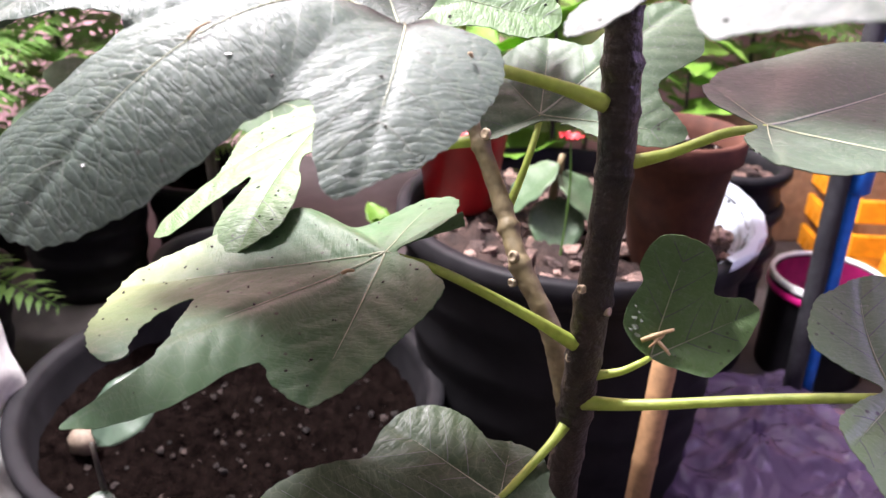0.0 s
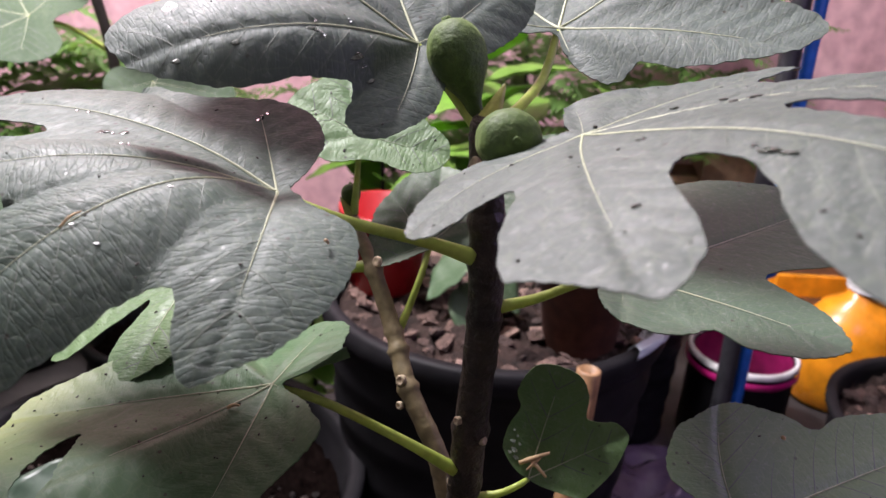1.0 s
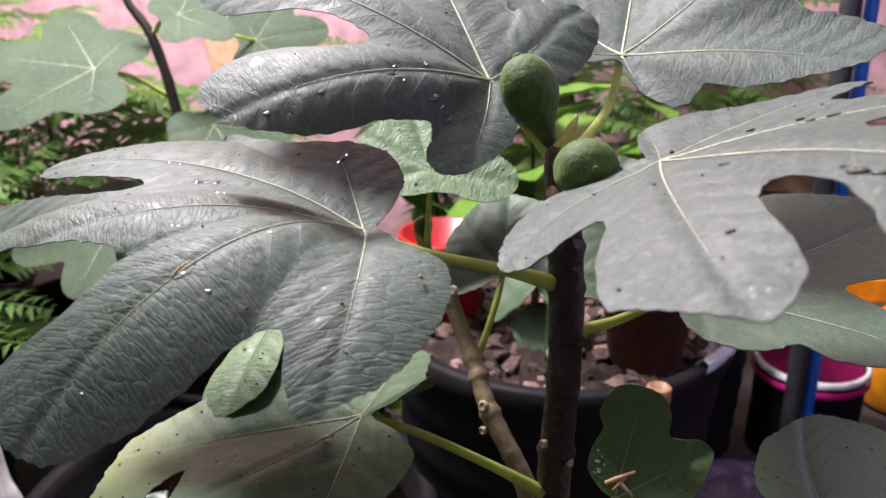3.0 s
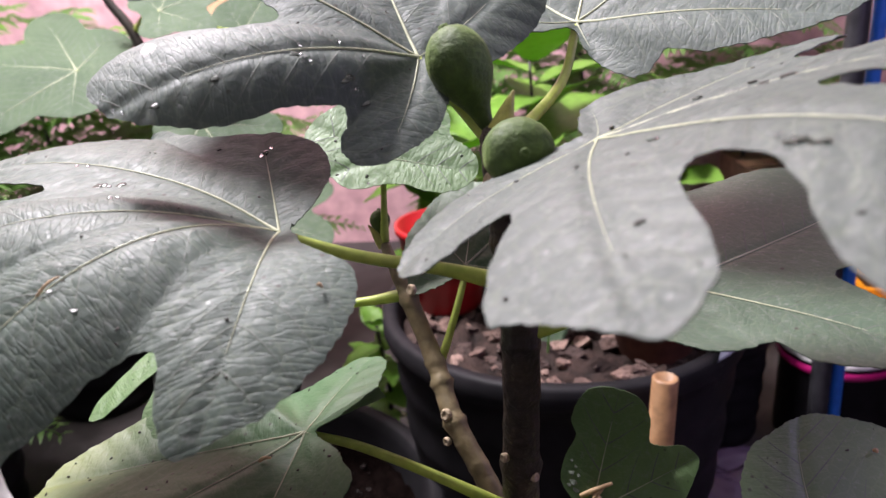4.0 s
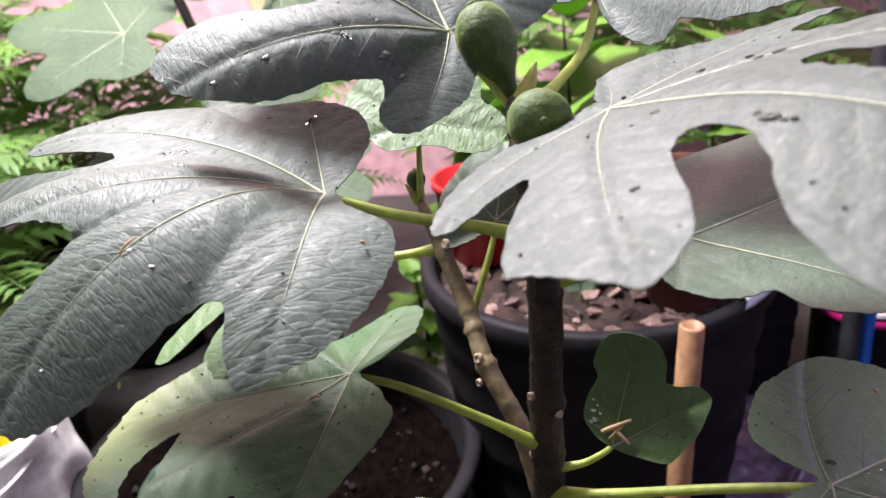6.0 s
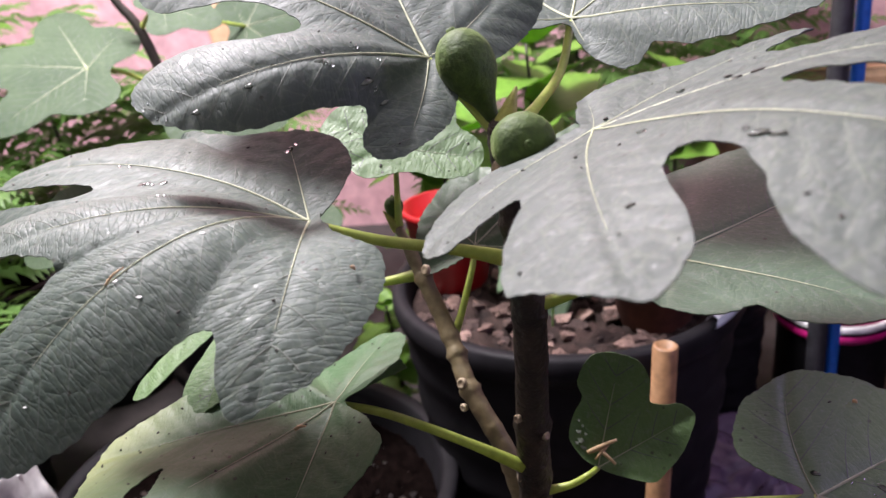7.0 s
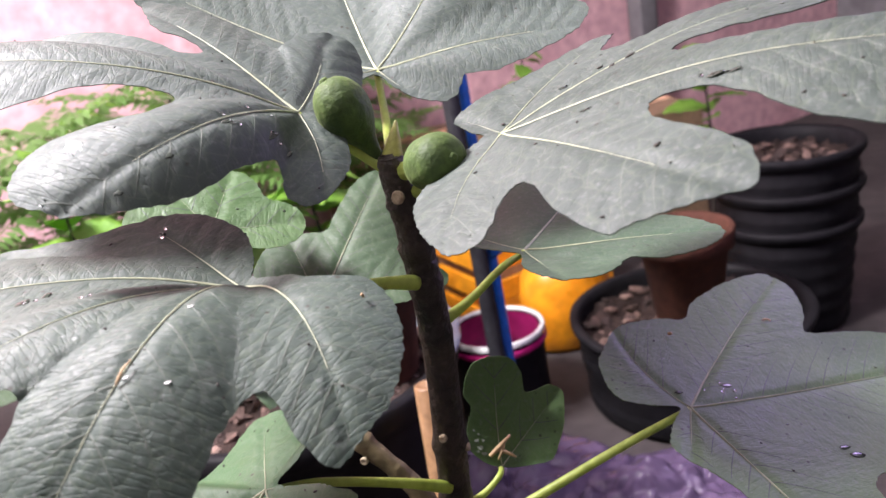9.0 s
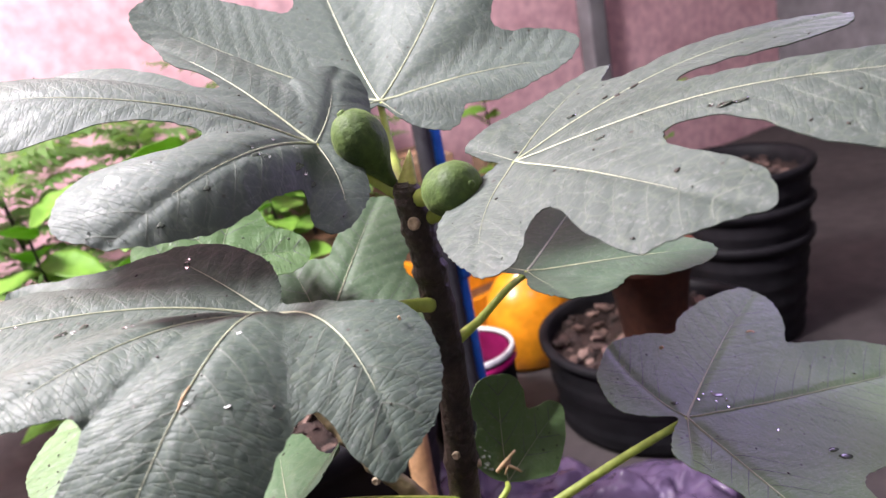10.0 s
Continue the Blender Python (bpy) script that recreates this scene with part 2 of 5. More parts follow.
def glass_material():
    m, nt, b = nodes_of("clear_bottle", 0.05)
    b.inputs["Base Color"].default_value = (0.9, 0.93, 0.95, 1)
    b.inputs["Transmission Weight"].default_value = 0.95
    b.inputs["IOR"].default_value = 1.3
    return m


def water_material():
    m, nt, b = nodes_of("water", 0.03)
    b.inputs["Base Color"].default_value = (0.95, 0.97, 0.97, 1)
    b.inputs["Transmission Weight"].default_value = 1.0
    b.inputs["IOR"].default_value = 1.33
    return m


def wall_sheen_material():
    m, nt, b = nodes_of("pot_wall_sheen", 0.16)
    # Pale blue puts the lamp's reflection on the pot's inner wall into the colour.
    b.inputs["Base Color"].default_value = (0.42, 0.47, 0.52, 1)
    b.inputs["Transmission Weight"].default_value = 0.2
    b.inputs["IOR"].default_value = 1.2
    n = texnode(nt, "ShaderNodeTexNoise", 60.0, Detail=5.0)
    bumped(nt, b, n.outputs["Fac"], 0.5, 0.004)
    return m


WALL_SHEEN = wall_sheen_material()
FILM, CLEAR, WATER = film_material(), glass_material(), water_material()
WET = plain("wet_patch", (0.035, 0.045, 0.032), (0.06, 0.07, 0.055), 60, 0.15, 0.1, 0.0003)
DIRT = plain("dirt", (0.012, 0.010, 0.008), (0.05, 0.04, 0.03), 90, 0.8, 0.4, 0.0005)
SPLASH = plain("white_splash", (0.6, 0.6, 0.58), (0.8, 0.8, 0.78), 90, 0.7, 0.3, 0.0004)
MILDEW = plain("powdery_mildew", (0.16, 0.21, 0.15), (0.34, 0.38, 0.32), 220, 0.9, 0.3, 0.0003, spec=0.2)
STRAW = plain("dry_straw", (0.36, 0.24, 0.12), (0.6, 0.42, 0.24), 60, 0.7, 0.3, 0.0005)


# building tools
def part(name, bm, material, parent=None, label="", smooth=True):
    """Links a bmesh, or ready mesh data, as one object under parent."""
    if isinstance(bm, bmesh.types.BMesh):
        data = bpy.data.meshes.new(name)
        bm.normal_update()
        bm.to_mesh(data)
        bm.free()
    else:
        data = bm
    if not data.materials:
        data.materials.append(material)
    if smooth:
        data.polygons.foreach_set("use_smooth", [True] * len(data.polygons))
    ob = new(name, data)
    if parent:
        ob.parent = parent
    if label:
        ob["label"] = label
    return ob


def thing(name, label, category, group="", at=(0, 0, 0)):
    ob = new(name)
    ob.location = at
    ob.empty_display_size = 0.05
    return tagged(ob, label, category, group)


def spline(points, n):
    """Catmull-Rom through points (rows of x, y, z, radius)."""
    p = np.array(points, float)
    p = np.vstack([2 * p[0] - p[1], p, 2 * p[-1] - p[-2]])
    out = []
    for i in range(1, len(p) - 2):
        for k in range(n):
            t = k / n
            a, b, c, d = p[i - 1], p[i], p[i + 1], p[i + 2]
            out.append(0.5 * (2 * b + (c - a) * t + (2 * a - 5 * b + 4 * c - d) * t * t + (3 * b - a - 3 * c + d) * t ** 3))
    out.append(p[-2])
    return np.array(out)


def tube(points, n=8, sides=12, bm=None, wobble=0.0, seed=0, knots=()):
    """A tapered tube. knots: (row, swelling) for rings that stand out."""
    rows = spline(points, n)
    bm = bm or bmesh.new()
    rnd = random.Random(seed)
    rings, u = [], None
    for i, r in enumerate(rows):
        d = Vector((rows[min(i + 1, len(rows) - 1)][:3] - rows[max(i - 1, 0)][:3]).tolist()).normalized()
        u = (u - d * u.dot(d)).normalized() if u else d.orthogonal().normalized()
        v = d.cross(u)
        rad = r[3] * (1 + wobble * rnd.uniform(-1, 1))
        for k, s in knots:
            rad *= 1 + s * math.exp(-((i - k) / 0.8) ** 2)
        ring = []
        for j in range(sides):
            a = 2 * math.pi * j / sides
            w = rad * (1 + wobble * 0.6 * rnd.uniform(-1, 1))
            ring.append(bm.verts.new(Vector(r[:3].tolist()) + (u * math.cos(a) + v * math.sin(a)) * float(w)))
        rings.append(ring)
    for a, b in zip(rings, rings[1:]):
        for j in range(sides):
            bm.faces.new((a[j], a[(j + 1) % sides], b[(j + 1) % sides], b[j]))
    bm.faces.new(rings[0][::-1])
    bm.faces.new(rings[-1])
    return bm


def lathe(profile, sides=40, m=None, bm=None, lump=0.0, seed=0):
    """Turns (radius, z) rows round z."""
    bm = bm or bmesh.new()
    m = m or Matrix()
    rings = []
    for r, z in profile:
        ring = []
        for j in range(sides):
            a = 2 * math.pi * j / sides
            k = 1 + lump * noise.noise((3 * math.cos(a) + seed, 3 * math.sin(a), z * 40))
            ring.append(bm.verts.new(m @ Vector((max(r, 1e-5) * k * math.cos(a), max(r, 1e-5) * k * math.sin(a), z))))
        rings.append(ring)
    for a, b in zip(rings, rings[1:]):
        for j in range(sides):
            bm.faces.new((a[j], a[(j + 1) % sides], b[(j + 1) % sides], b[j]))
    return bm


def box(size, bevel=0.004, m=None):
    b2 = bmesh.new()
    bmesh.ops.create_cube(b2, size=1.0, matrix=(m or Matrix()) @ Matrix.Diagonal((*size, 1)))
    if bevel:
        bmesh.ops.bevel(b2, geom=b2.edges[:], offset=bevel, segments=2, affect="EDGES", profile=0.7)
    return b2


def axis_pose(base, tip):
    """A pose with z from base to tip."""
    d = Vector(tip) - Vector(base)
    return Matrix.Translation(base) @ d.to_track_quat("Z", "Y").to_matrix().to_4x4()


# leaves: each lobe is (angle in degrees, length, half width, slope, curvature, tip, bend)
BASE, SWELL, ROUND = 0.5, 0.6, 0.006


def lobe_fields(x, y, lobes):
    out = []
    for a, length, wide, _p, _q, tip, bend in lobes:
        ca, sa = math.cos(radians(a)), math.sin(radians(a))
        s, v = x * ca + y * sa, -x * sa + y * ca
        v = v - bend * np.clip(s, 0, length) ** 2 / length
        u = np.clip(s / (SWELL * length), 0, 1)
        w = wide * (BASE + (1 - BASE) * u * u * (3 - 2 * u))
        e = np.clip((s - SWELL * length) / ((1 - SWELL) * length), 0, 1)
        w = w * (1 - e ** 2.2) ** tip
        f = np.abs(v) - w
        f = np.where(s < 0, np.hypot(s, v) - wide * BASE, f)
        f = np.where(s > length, np.hypot(s - length, v), f)
        out.append(f)
    return np.array(out)


def rib_fields(x, y, lobes):
    """Distance along and across the nearest rib, and which one it is."""
    along, side, rank = [], [], []
    for a, length, wide, _p, _q, _t, bend in lobes:
        ca, sa = math.cos(radians(a)), math.sin(radians(a))
        s, v = x * ca + y * sa, -x * sa + y * ca
        v = v - bend * np.clip(s, 0, length) ** 2 / length
        along.append(s)
        side.append(v)
        rank.append(np.hypot(np.where(s < 0, s, np.maximum(s - length, 0)), v) / wide)
    k = np.array(rank).argmin(0)
    i = np.arange(len(x))
    return np.array(along)[k, i], np.array(side)[k, i], k


def rim_curve(rim, n=6):
    """A smooth closed rim through turns round the joint: (angle in degrees, radius in millimetres)."""
    p = np.array([(r * 0.001 * math.cos(radians(a)), r * 0.001 * math.sin(radians(a))) for a, r in rim])
    before, after, later = np.roll(p, 1, 0), np.roll(p, -1, 0), np.roll(p, -2, 0)
    t = (np.arange(n) / n)[None, :, None]
    m0, m1 = 0.45 * (after - before)[:, None], 0.45 * (later - p)[:, None]
    q = (2 * t ** 3 - 3 * t ** 2 + 1) * p[:, None] + (t ** 3 - 2 * t ** 2 + t) * m0 + (3 * t ** 2 - 2 * t ** 3) * after[:, None] + (t ** 3 - t ** 2) * m1
    return q.reshape(-1, 2)


def rim_distance(x, y, curve):
    """Signed distance to a closed curve, negative inside."""
    out = np.empty(len(x))
    a, b = curve, np.roll(curve, -1, 0)
    e = b - a
    size = (e * e).sum(1) + 1e-14
    for i in range(0, len(x), 8000):
        px, py = x[i:i + 8000, None], y[i:i + 8000, None]
        wx, wy = px - a[:, 0], py - a[:, 1]
        t = np.clip((wx * e[:, 0] + wy * e[:, 1]) / size, 0, 1)
        d = np.sqrt(((wx - t * e[:, 0]) ** 2 + (wy - t * e[:, 1]) ** 2).min(1))
        up = (a[:, 1] <= py) != (b[:, 1] <= py)
        left = a[:, 0] + (py - a[:, 1]) * e[:, 0] / np.where(np.abs(e[:, 1]) < 1e-12, 1e-12, e[:, 1]) > px
        out[i:i + 8000] = np.where((up & left).sum(1) % 2 == 1, -d, d)
    return out


def leaf_edge(x, y, shape, ripple=0.0):
    lobes, curve = shape
    if curve is not None:
        g = rim_distance(x, y, curve)
    else:
        f = lobe_fields(x, y, lobes)
        g = -ROUND * np.log(np.exp(-np.clip(f / ROUND, -60, 60)).sum(0))
    if ripple:
        th = np.arctan2(y, x)
        g = g + ripple * (np.sin(143 * th) * 0.55 + np.sin(61 * th + 1.3) * 0.45) * np.clip(np.hypot(x, y) / 0.03, 0, 1)
    return g


def leaf_height(x, y, lobes, puff=0.0003, wave=0.002, seed=0.0, arch=0.0):
    th, r = np.arctan2(y, x), np.hypot(x, y)
    total, z = 0, 0
    for a, length, _w, p, q, _t, bend in lobes:
        d = (th - radians(a) - math.atan(bend) * np.clip(r / length, 0, 1) + np.pi) % (2 * np.pi) - np.pi
        w = np.exp(-(d / radians(26)) ** 2) + 1e-6
        total = total + w
        z = z + w * (p * r + q * r * r)
    z = z / total
    s, v, k = rib_fields(x, y, lobes)
    z = z - 0.0009 * np.exp(-(v / 0.0028) ** 2) * np.clip(s / 0.01, 0, 1)
    z = z + puff * np.abs(np.sin(np.pi * (s - 0.75 * np.abs(v)) / 0.013)) * np.clip(np.abs(v) / 0.006, 0, 1)
    z = z - arch * v * v * np.clip(s / 0.06, 0, 1)
    z = z + wave * np.sin(38 * x + seed) * np.sin(31 * y + 1.7 * seed) * np.clip(r / 0.05, 0, 1)
    return z, s, v


def leaf_mesh(shape, cell=0.0024, ripple=0.0007, puff=0.0003, wave=0.002, seed=0.0, arch=0.0):
    """The blade: a fine grid cut to the lobes' outline, its rim drawn onto the edge."""
    lobes, curve = shape
    reach = (max(l[1] for l in lobes) if curve is None else np.hypot(curve[:, 0], curve[:, 1]).max()) + 0.01
    n = int(2 * reach / cell) + 1
    g = np.linspace(-reach, reach, n)
    gx, gy = np.meshgrid(g, g, indexing="ij")
    mid = (g[:-1] + g[1:]) / 2
    mx, my = np.meshgrid(mid, mid, indexing="ij")
    keep = leaf_edge(mx.ravel(), my.ravel(), shape, ripple).reshape(mx.shape) < 0
    count = np.zeros((n, n), int)
    for dx in (0, 1):
        for dy in (0, 1):
            count[dx:n - 1 + dx, dy:n - 1 + dy] += keep
    used = count > 0
    index = -np.ones((n, n), int)
    index[used] = np.arange(used.sum())
    x, y, rim = gx[used].copy(), gy[used].copy(), count[used] < 4
    for _ in range(4):
        xr, yr, e = x[rim], y[rim], 1e-4
        f = leaf_edge(xr, yr, shape, ripple)
        fx = (leaf_edge(xr + e, yr, shape, ripple) - f) / e
        fy = (leaf_edge(xr, yr + e, shape, ripple) - f) / e
        k = np.clip(f / (fx * fx + fy * fy + 1e-3), -cell, cell)
        x[rim], y[rim] = xr - k * fx, yr - k * fy
    z, s, v = leaf_height(x, y, lobes, puff, wave, seed, arch)
    ci, cj = np.nonzero(keep)
    faces = np.stack([index[ci, cj], index[ci + 1, cj], index[ci + 1, cj + 1], index[ci, cj + 1]], 1)
    data = bpy.data.meshes.new("leaf")
    data.from_pydata(np.stack([x, y, z], 1).tolist(), [], faces.tolist())
    layer = data.uv_layers.new(name="UVMap")
    loops = faces.ravel()
    layer.data.foreach_set("uv", np.stack([(s - 0.12 * np.abs(v))[loops], v[loops]], 1).ravel())
    return data


def vein_mesh(paths, lobes, lift, puff, wave, seed, height=1.0, arch=0.0):
    """Low rounded ribs that lie on the blade. paths: rows of (x, y, half width)."""
    bm = bmesh.new()
    for rows in paths:
        rows = np.array(rows)
        d = np.gradient(rows[:, :2], axis=0)
        d = d / (np.linalg.norm(d, axis=1, keepdims=True) + 1e-9)
        side = np.stack([-d[:, 1], d[:, 0]], 1)
        strips = []
        for k, up in ((-1.0, -0.25), (-0.55, 0.5), (0, 0.8), (0.55, 0.5), (1.0, -0.25)):
            p = rows[:, :2] + side * rows[:, 2:3] * k
            z = leaf_height(p[:, 0], p[:, 1], lobes, puff, wave, seed, arch)[0] + lift + up * height * rows[:, 2]
            strips.append([bm.verts.new((a, b, c)) for (a, b), c in zip(p, z)])
        for a, b in zip(strips, strips[1:]):
            for i in range(len(a) - 1):
                bm.faces.new((a[i], a[i + 1], b[i + 1], b[i]))
    return bm


def fig_leaf(plant, c, normal, along, lobes, stalk, material, seed=0.0, cell=0.0024, wide=1.0, puff=0.0005, wave=0.0009, ribs=True, label="", stalk_radius=0.0024, ripple=0.0005, arch=0.0, veined=True, rim=None):
    """One leaf of a plant: blade, ribs, side veins, stalk. stalk: points from the stem to the leaf's joint."""
    lobes = [l if len(l) == 7 else (*l, 0.5, 0.0) for l in lobes]
    shape = (lobes, rim_curve(rim) if rim else None)
    n, x = Vector(normal).normalized(), Vector(along)
    x = (x - n * x.dot(n)).normalized()
    y = n.cross(x)
    m = Matrix((x, y, n)).transposed().to_4x4()
    m.translation = c
    blade = part("leaf", leaf_mesh(shape, cell, ripple, puff, wave, seed, arch), material, plant, label)
    blade.matrix_basis = m
    skin = blade.modifiers.new("thickness", "SOLIDIFY")
    skin.thickness, skin.offset = 0.0005, -1
    crisp = blade.modifiers.new("crisp_rim", "EDGE_SPLIT")
    crisp.split_angle = radians(50)
    main, sides = [], []
    rnd = random.Random(int(seed * 100) + 7)
    for number, (a, length, half, _p, _q, _t, curl) in enumerate(lobes):
        ca, sa = math.cos(radians(a)), math.sin(radians(a))
        t = np.linspace(0.0, 0.95, 40)
        bend = curl * length * t * t
        inside = leaf_edge(length * t * ca - bend * sa, length * t * sa + bend * ca, shape) < -0.0012
        t = t[:max(6, int(np.argmin(np.append(inside[3:], False))) + 3)]
        bend = bend[:len(t)]
        size = min(1.0, length / 0.12)
        pale = t < 0.8 * t[-1]
        row = np.stack([length * t * ca - bend * sa, length * t * sa + bend * ca, wide * size * (0.00066 * np.clip(1 - t / (0.82 * t[-1]), 0, 1) ** 1.1 + 0.0001)], 1)
        main.append(row[pale])
        sides.append(row[t > 0.7 * t[-1]] * (1, 1, 2.0))
        s, flip = 0.02, 1
        while s < 0.9 * length:
            for flip in (1, -1):
                k = np.linspace(0, 1, 12)
                reach = half * 0.95 * min(1, 0.6 + s / length)
                ss = s + 0.75 * reach * k + 0.25 * reach * k * k
                vv = flip * reach * k + curl * ss ** 2 / length
                px, py = ss * ca - vv * sa, ss * sa + vv * ca
                ok = leaf_edge(px, py, shape) < -0.002
                near = rib_fields(px, py, lobes)[2] == number
                cut = int(np.argmin(np.append(ok & near, False)))
                if cut > 4:
                    sides.append(np.stack([px, py, 0.00034 * (1 - 0.75 * k)], 1)[:cut])
            s += 0.0135 * rnd.uniform(0.85, 1.15)
    if ribs:
        part("rib", vein_mesh(main, lobes, 0.0004, puff, wave, seed, 1.0, arch), VEIN, blade, "pale yellow-green main veins")
        if sides and veined:
            tagged(part("side_vein", vein_mesh(sides, lobes, 0.00006, puff, wave, seed, 0.3, arch), SIDE_VEIN, blade), kind="stuff")
    if stalk:
        inv = m.inverted()
        pts = [tuple(inv @ Vector(p)) for p in stalk] + [(0, 0, -0.0015)]
        r = np.linspace(stalk_radius * 1.25, stalk_radius * 0.85, len(pts))
        r[0] *= 1.25
        part("stalk", tube([(*p, q) for p, q in zip(pts, r)], 8, 10), PETIOLE, blade, "yellow-green leaf stalk")
    SURFACE[blade.name] = (shape, puff, wave, seed, arch)
    return blade


SURFACE = {}


def on_leaf(blade, x, y, lift=0.0):
    (lobes, _), puff, wave, seed, arch = SURFACE[blade.name]
    z = leaf_height(np.array([x]), np.array([y]), lobes, puff, wave, seed, arch)[0][0]
    return Vector((x, y, float(z) + lift))


def blob(blade, name, x, y, radius, flat, material, seed, stretch=1.0):
    """A drop, crumb or splash that lies on a leaf, if the leaf reaches there."""
    if leaf_edge(np.array([x]), np.array([y]), SURFACE[blade.name][0])[0] > -0.001:
        return None
    rnd = random.Random(seed)
    bm = bmesh.new()
    bmesh.ops.create_icosphere(bm, subdivisions=3 if material is WATER else 2, radius=radius)
    turn, s = rnd.uniform(0, 6.28), rnd.uniform(0, 99)
    for v in bm.verts:
        k = 1 + (0.12 if material is WATER else 0.45) * noise.noise(v.co * (1.4 / radius) + Vector((s, 0, 0)))
        v.co = Vector((v.co.x * k * stretch, v.co.y * k, max(v.co.z * flat, -0.0002)))
    bmesh.ops.rotate(bm, verts=bm.verts[:], cent=(0, 0, 0), matrix=Matrix.Rotation(turn, 3, "Z"))
    ob = part(name, bm, material, blade)
    ob.location = on_leaf(blade, x, y, 0.0002)
    return ob


def specks(blade, count, size, seed, reach):
    """Fine dirt scattered over one leaf, as one mesh."""
    rnd, bm = random.Random(seed), bmesh.new()
    shape = SURFACE[blade.name][0]
    done = 0
    while done < count:
        x, y = rnd.uniform(-reach, reach), rnd.uniform(-reach, reach)
        if leaf_edge(np.array([x]), np.array([y]), shape)[0] > -0.003:
            continue
        r = size * rnd.uniform(0.4, 1.3)
        m = Matrix.Translation(on_leaf(blade, x, y, 0.0002)) @ pose(0, 0, 0, 0, 0, rnd.uniform(0, 360)) @ Matrix.Diagonal((r * rnd.uniform(1, 2.2), r, r * 0.5, 1))
        bmesh.ops.create_icosphere(bm, subdivisions=1, radius=1.0, matrix=m)
        done += 1
    return tagged(part("dirt_specks", bm, DIRT, blade), kind="stuff")


def straw(blade, a, b, radius):
    p, q = on_leaf(blade, *a, 0.0012), on_leaf(blade, *b, 0.0025)
    mid = (p + q) / 2 + Vector((0, 0, 0.001))
    return part("dry_straw", tube([(*p, radius), (*mid, radius * 1.2), (*q, radius * 0.6)], 5, 7, wobble=0.1), STRAW, blade)


# the place: ground, walls and an added, unseen ceiling
GROUND = 0.20


def sheet(name, size, place, material, label, category, kind="structure"):
    ob = part(name, box(size, 0.0), material, None, smooth=False)
    ob.location = place
    return tagged(ob, label, category, kind=kind)


def ground_mesh():
    bm = bmesh.new()
    bmesh.ops.create_grid(bm, x_segments=120, y_segments=120, size=2.6)
    for v in bm.verts:
        v.co.z = 0.004 * noise.noise(v.co * 6) + 0.002 * noise.noise(v.co * 25)
    return bm


ground = part("ground", ground_mesh(), CONCRETE)
ground.location = (0.3, 0.6, GROUND)
tagged(ground, "dirty dark concrete ground strewn with soil", "ground", kind="structure")
sheet("wall_north", (5.4, 0.12, 2.9), (0.3, 2.16, 1.5), PINK_WALL, "pink painted plaster wall with stains", "wall")
sheet("wall_south", (5.4, 0.12, 2.9), (0.3, -1.9, 1.5), GREY_WALL, "plain grey rendered wall", "wall")
sheet("wall_west", (0.12, 3.94, 2.9), (-2.3, 0.13, 1.5), GREY_WALL, "plain grey rendered wall", "wall")
sheet("wall_east", (0.12, 3.94, 2.9), (2.9, 0.13, 1.5), GREY_WALL, "plain grey rendered wall", "wall")
# Unseen ceiling, added to close the place and reflect fill light.
sheet("ceiling", (5.4, 4.2, 0.1), (0.3, 0.13, 2.95), BOUNCE_CEILING, "plain white unseen ceiling, added to close the place and bounce light", "ceiling")

# strips on the wall
batten = part("wall_batten", box((0.085, 0.02, 0.9), 0.004), PEACH)
batten.matrix_basis = pose(-0.55, 2.085, 0.98, 0, -9, 0)
tagged(batten, "peach-coloured batten fixed aslant on the pink wall", "batten", kind="structure")
post = part("wall_post", box((0.07, 0.06, 2.6), 0.006), GREY_WALL)
post.location = (1.84, 2.06, 1.5)
tagged(post, "grey upright post against the pink wall", "post", kind="structure")


def pot(name, label, radius, height, at, material, soil_drop=0.05, ribs=4, rim=0.012, taper=0.82, soil=None, group="plant pots"):
    """A plant pot with a rolled rim, shallow ribs and its filling."""
    ob = thing(name, label, "plant pot", group, at)
    r0, prof = radius * taper, []
    prof += [(0.0, 0.0), (r0 * 0.97, 0.0), (r0, 0.006)]
    for i in range(1, 25):
        t = i / 24
        prof.append((r0 + (radius - r0) * t + 0.003 * (math.sin(t * ribs * 2 * math.pi) > 0.3), height * (0.02 + 0.88 * t)))
    prof += [(radius + rim * 0.7, height * 0.91), (radius + rim, height * 0.94), (radius + rim, height * 0.99), (radius + rim * 0.6, height), (radius - 0.002, height), (radius - 0.006, height * 0.985)]
    prof += [(radius - 0.008 - 0.1 * (radius - r0), height * 0.9), (r0 - 0.006, 0.02), (0.0, 0.02)]
    part("body", lathe(prof, 56, lump=0.006, seed=radius * 50), material, ob)
    if soil:
        z = height - soil_drop
        bm = bmesh.new()
        rs = r0 + (radius - r0) * (z / height) - 0.010
        top = [bm.verts.new((0, 0, z + 0.004))]
        rings = []
        for i in range(1, 41):
            ring = []
            for j in range(110):
                a, rr = 2 * math.pi * j / 110, rs * i / 40
                p = Vector((rr * math.cos(a), rr * math.sin(a), 0))
                ring.append(bm.verts.new((p.x, p.y, z + 0.018 * noise.noise(p * 22 + Vector((radius * 99, 0, 0))) * (1 - (i / 40) ** 6) + 0.012 * noise.noise(p * 80) + 0.008 * noise.noise(p * 190))))
            rings.append(ring)
        for j in range(110):
            bm.faces.new((top[0], rings[0][j], rings[0][(j + 1) % 110]))
        for a, b in zip(rings, rings[1:]):
            for j in range(110):
                bm.faces.new((a[j], b[j], b[(j + 1) % 110], a[(j + 1) % 110]))
        part("soil", bm, soil, ob, "crumbly potting soil")
    return ob


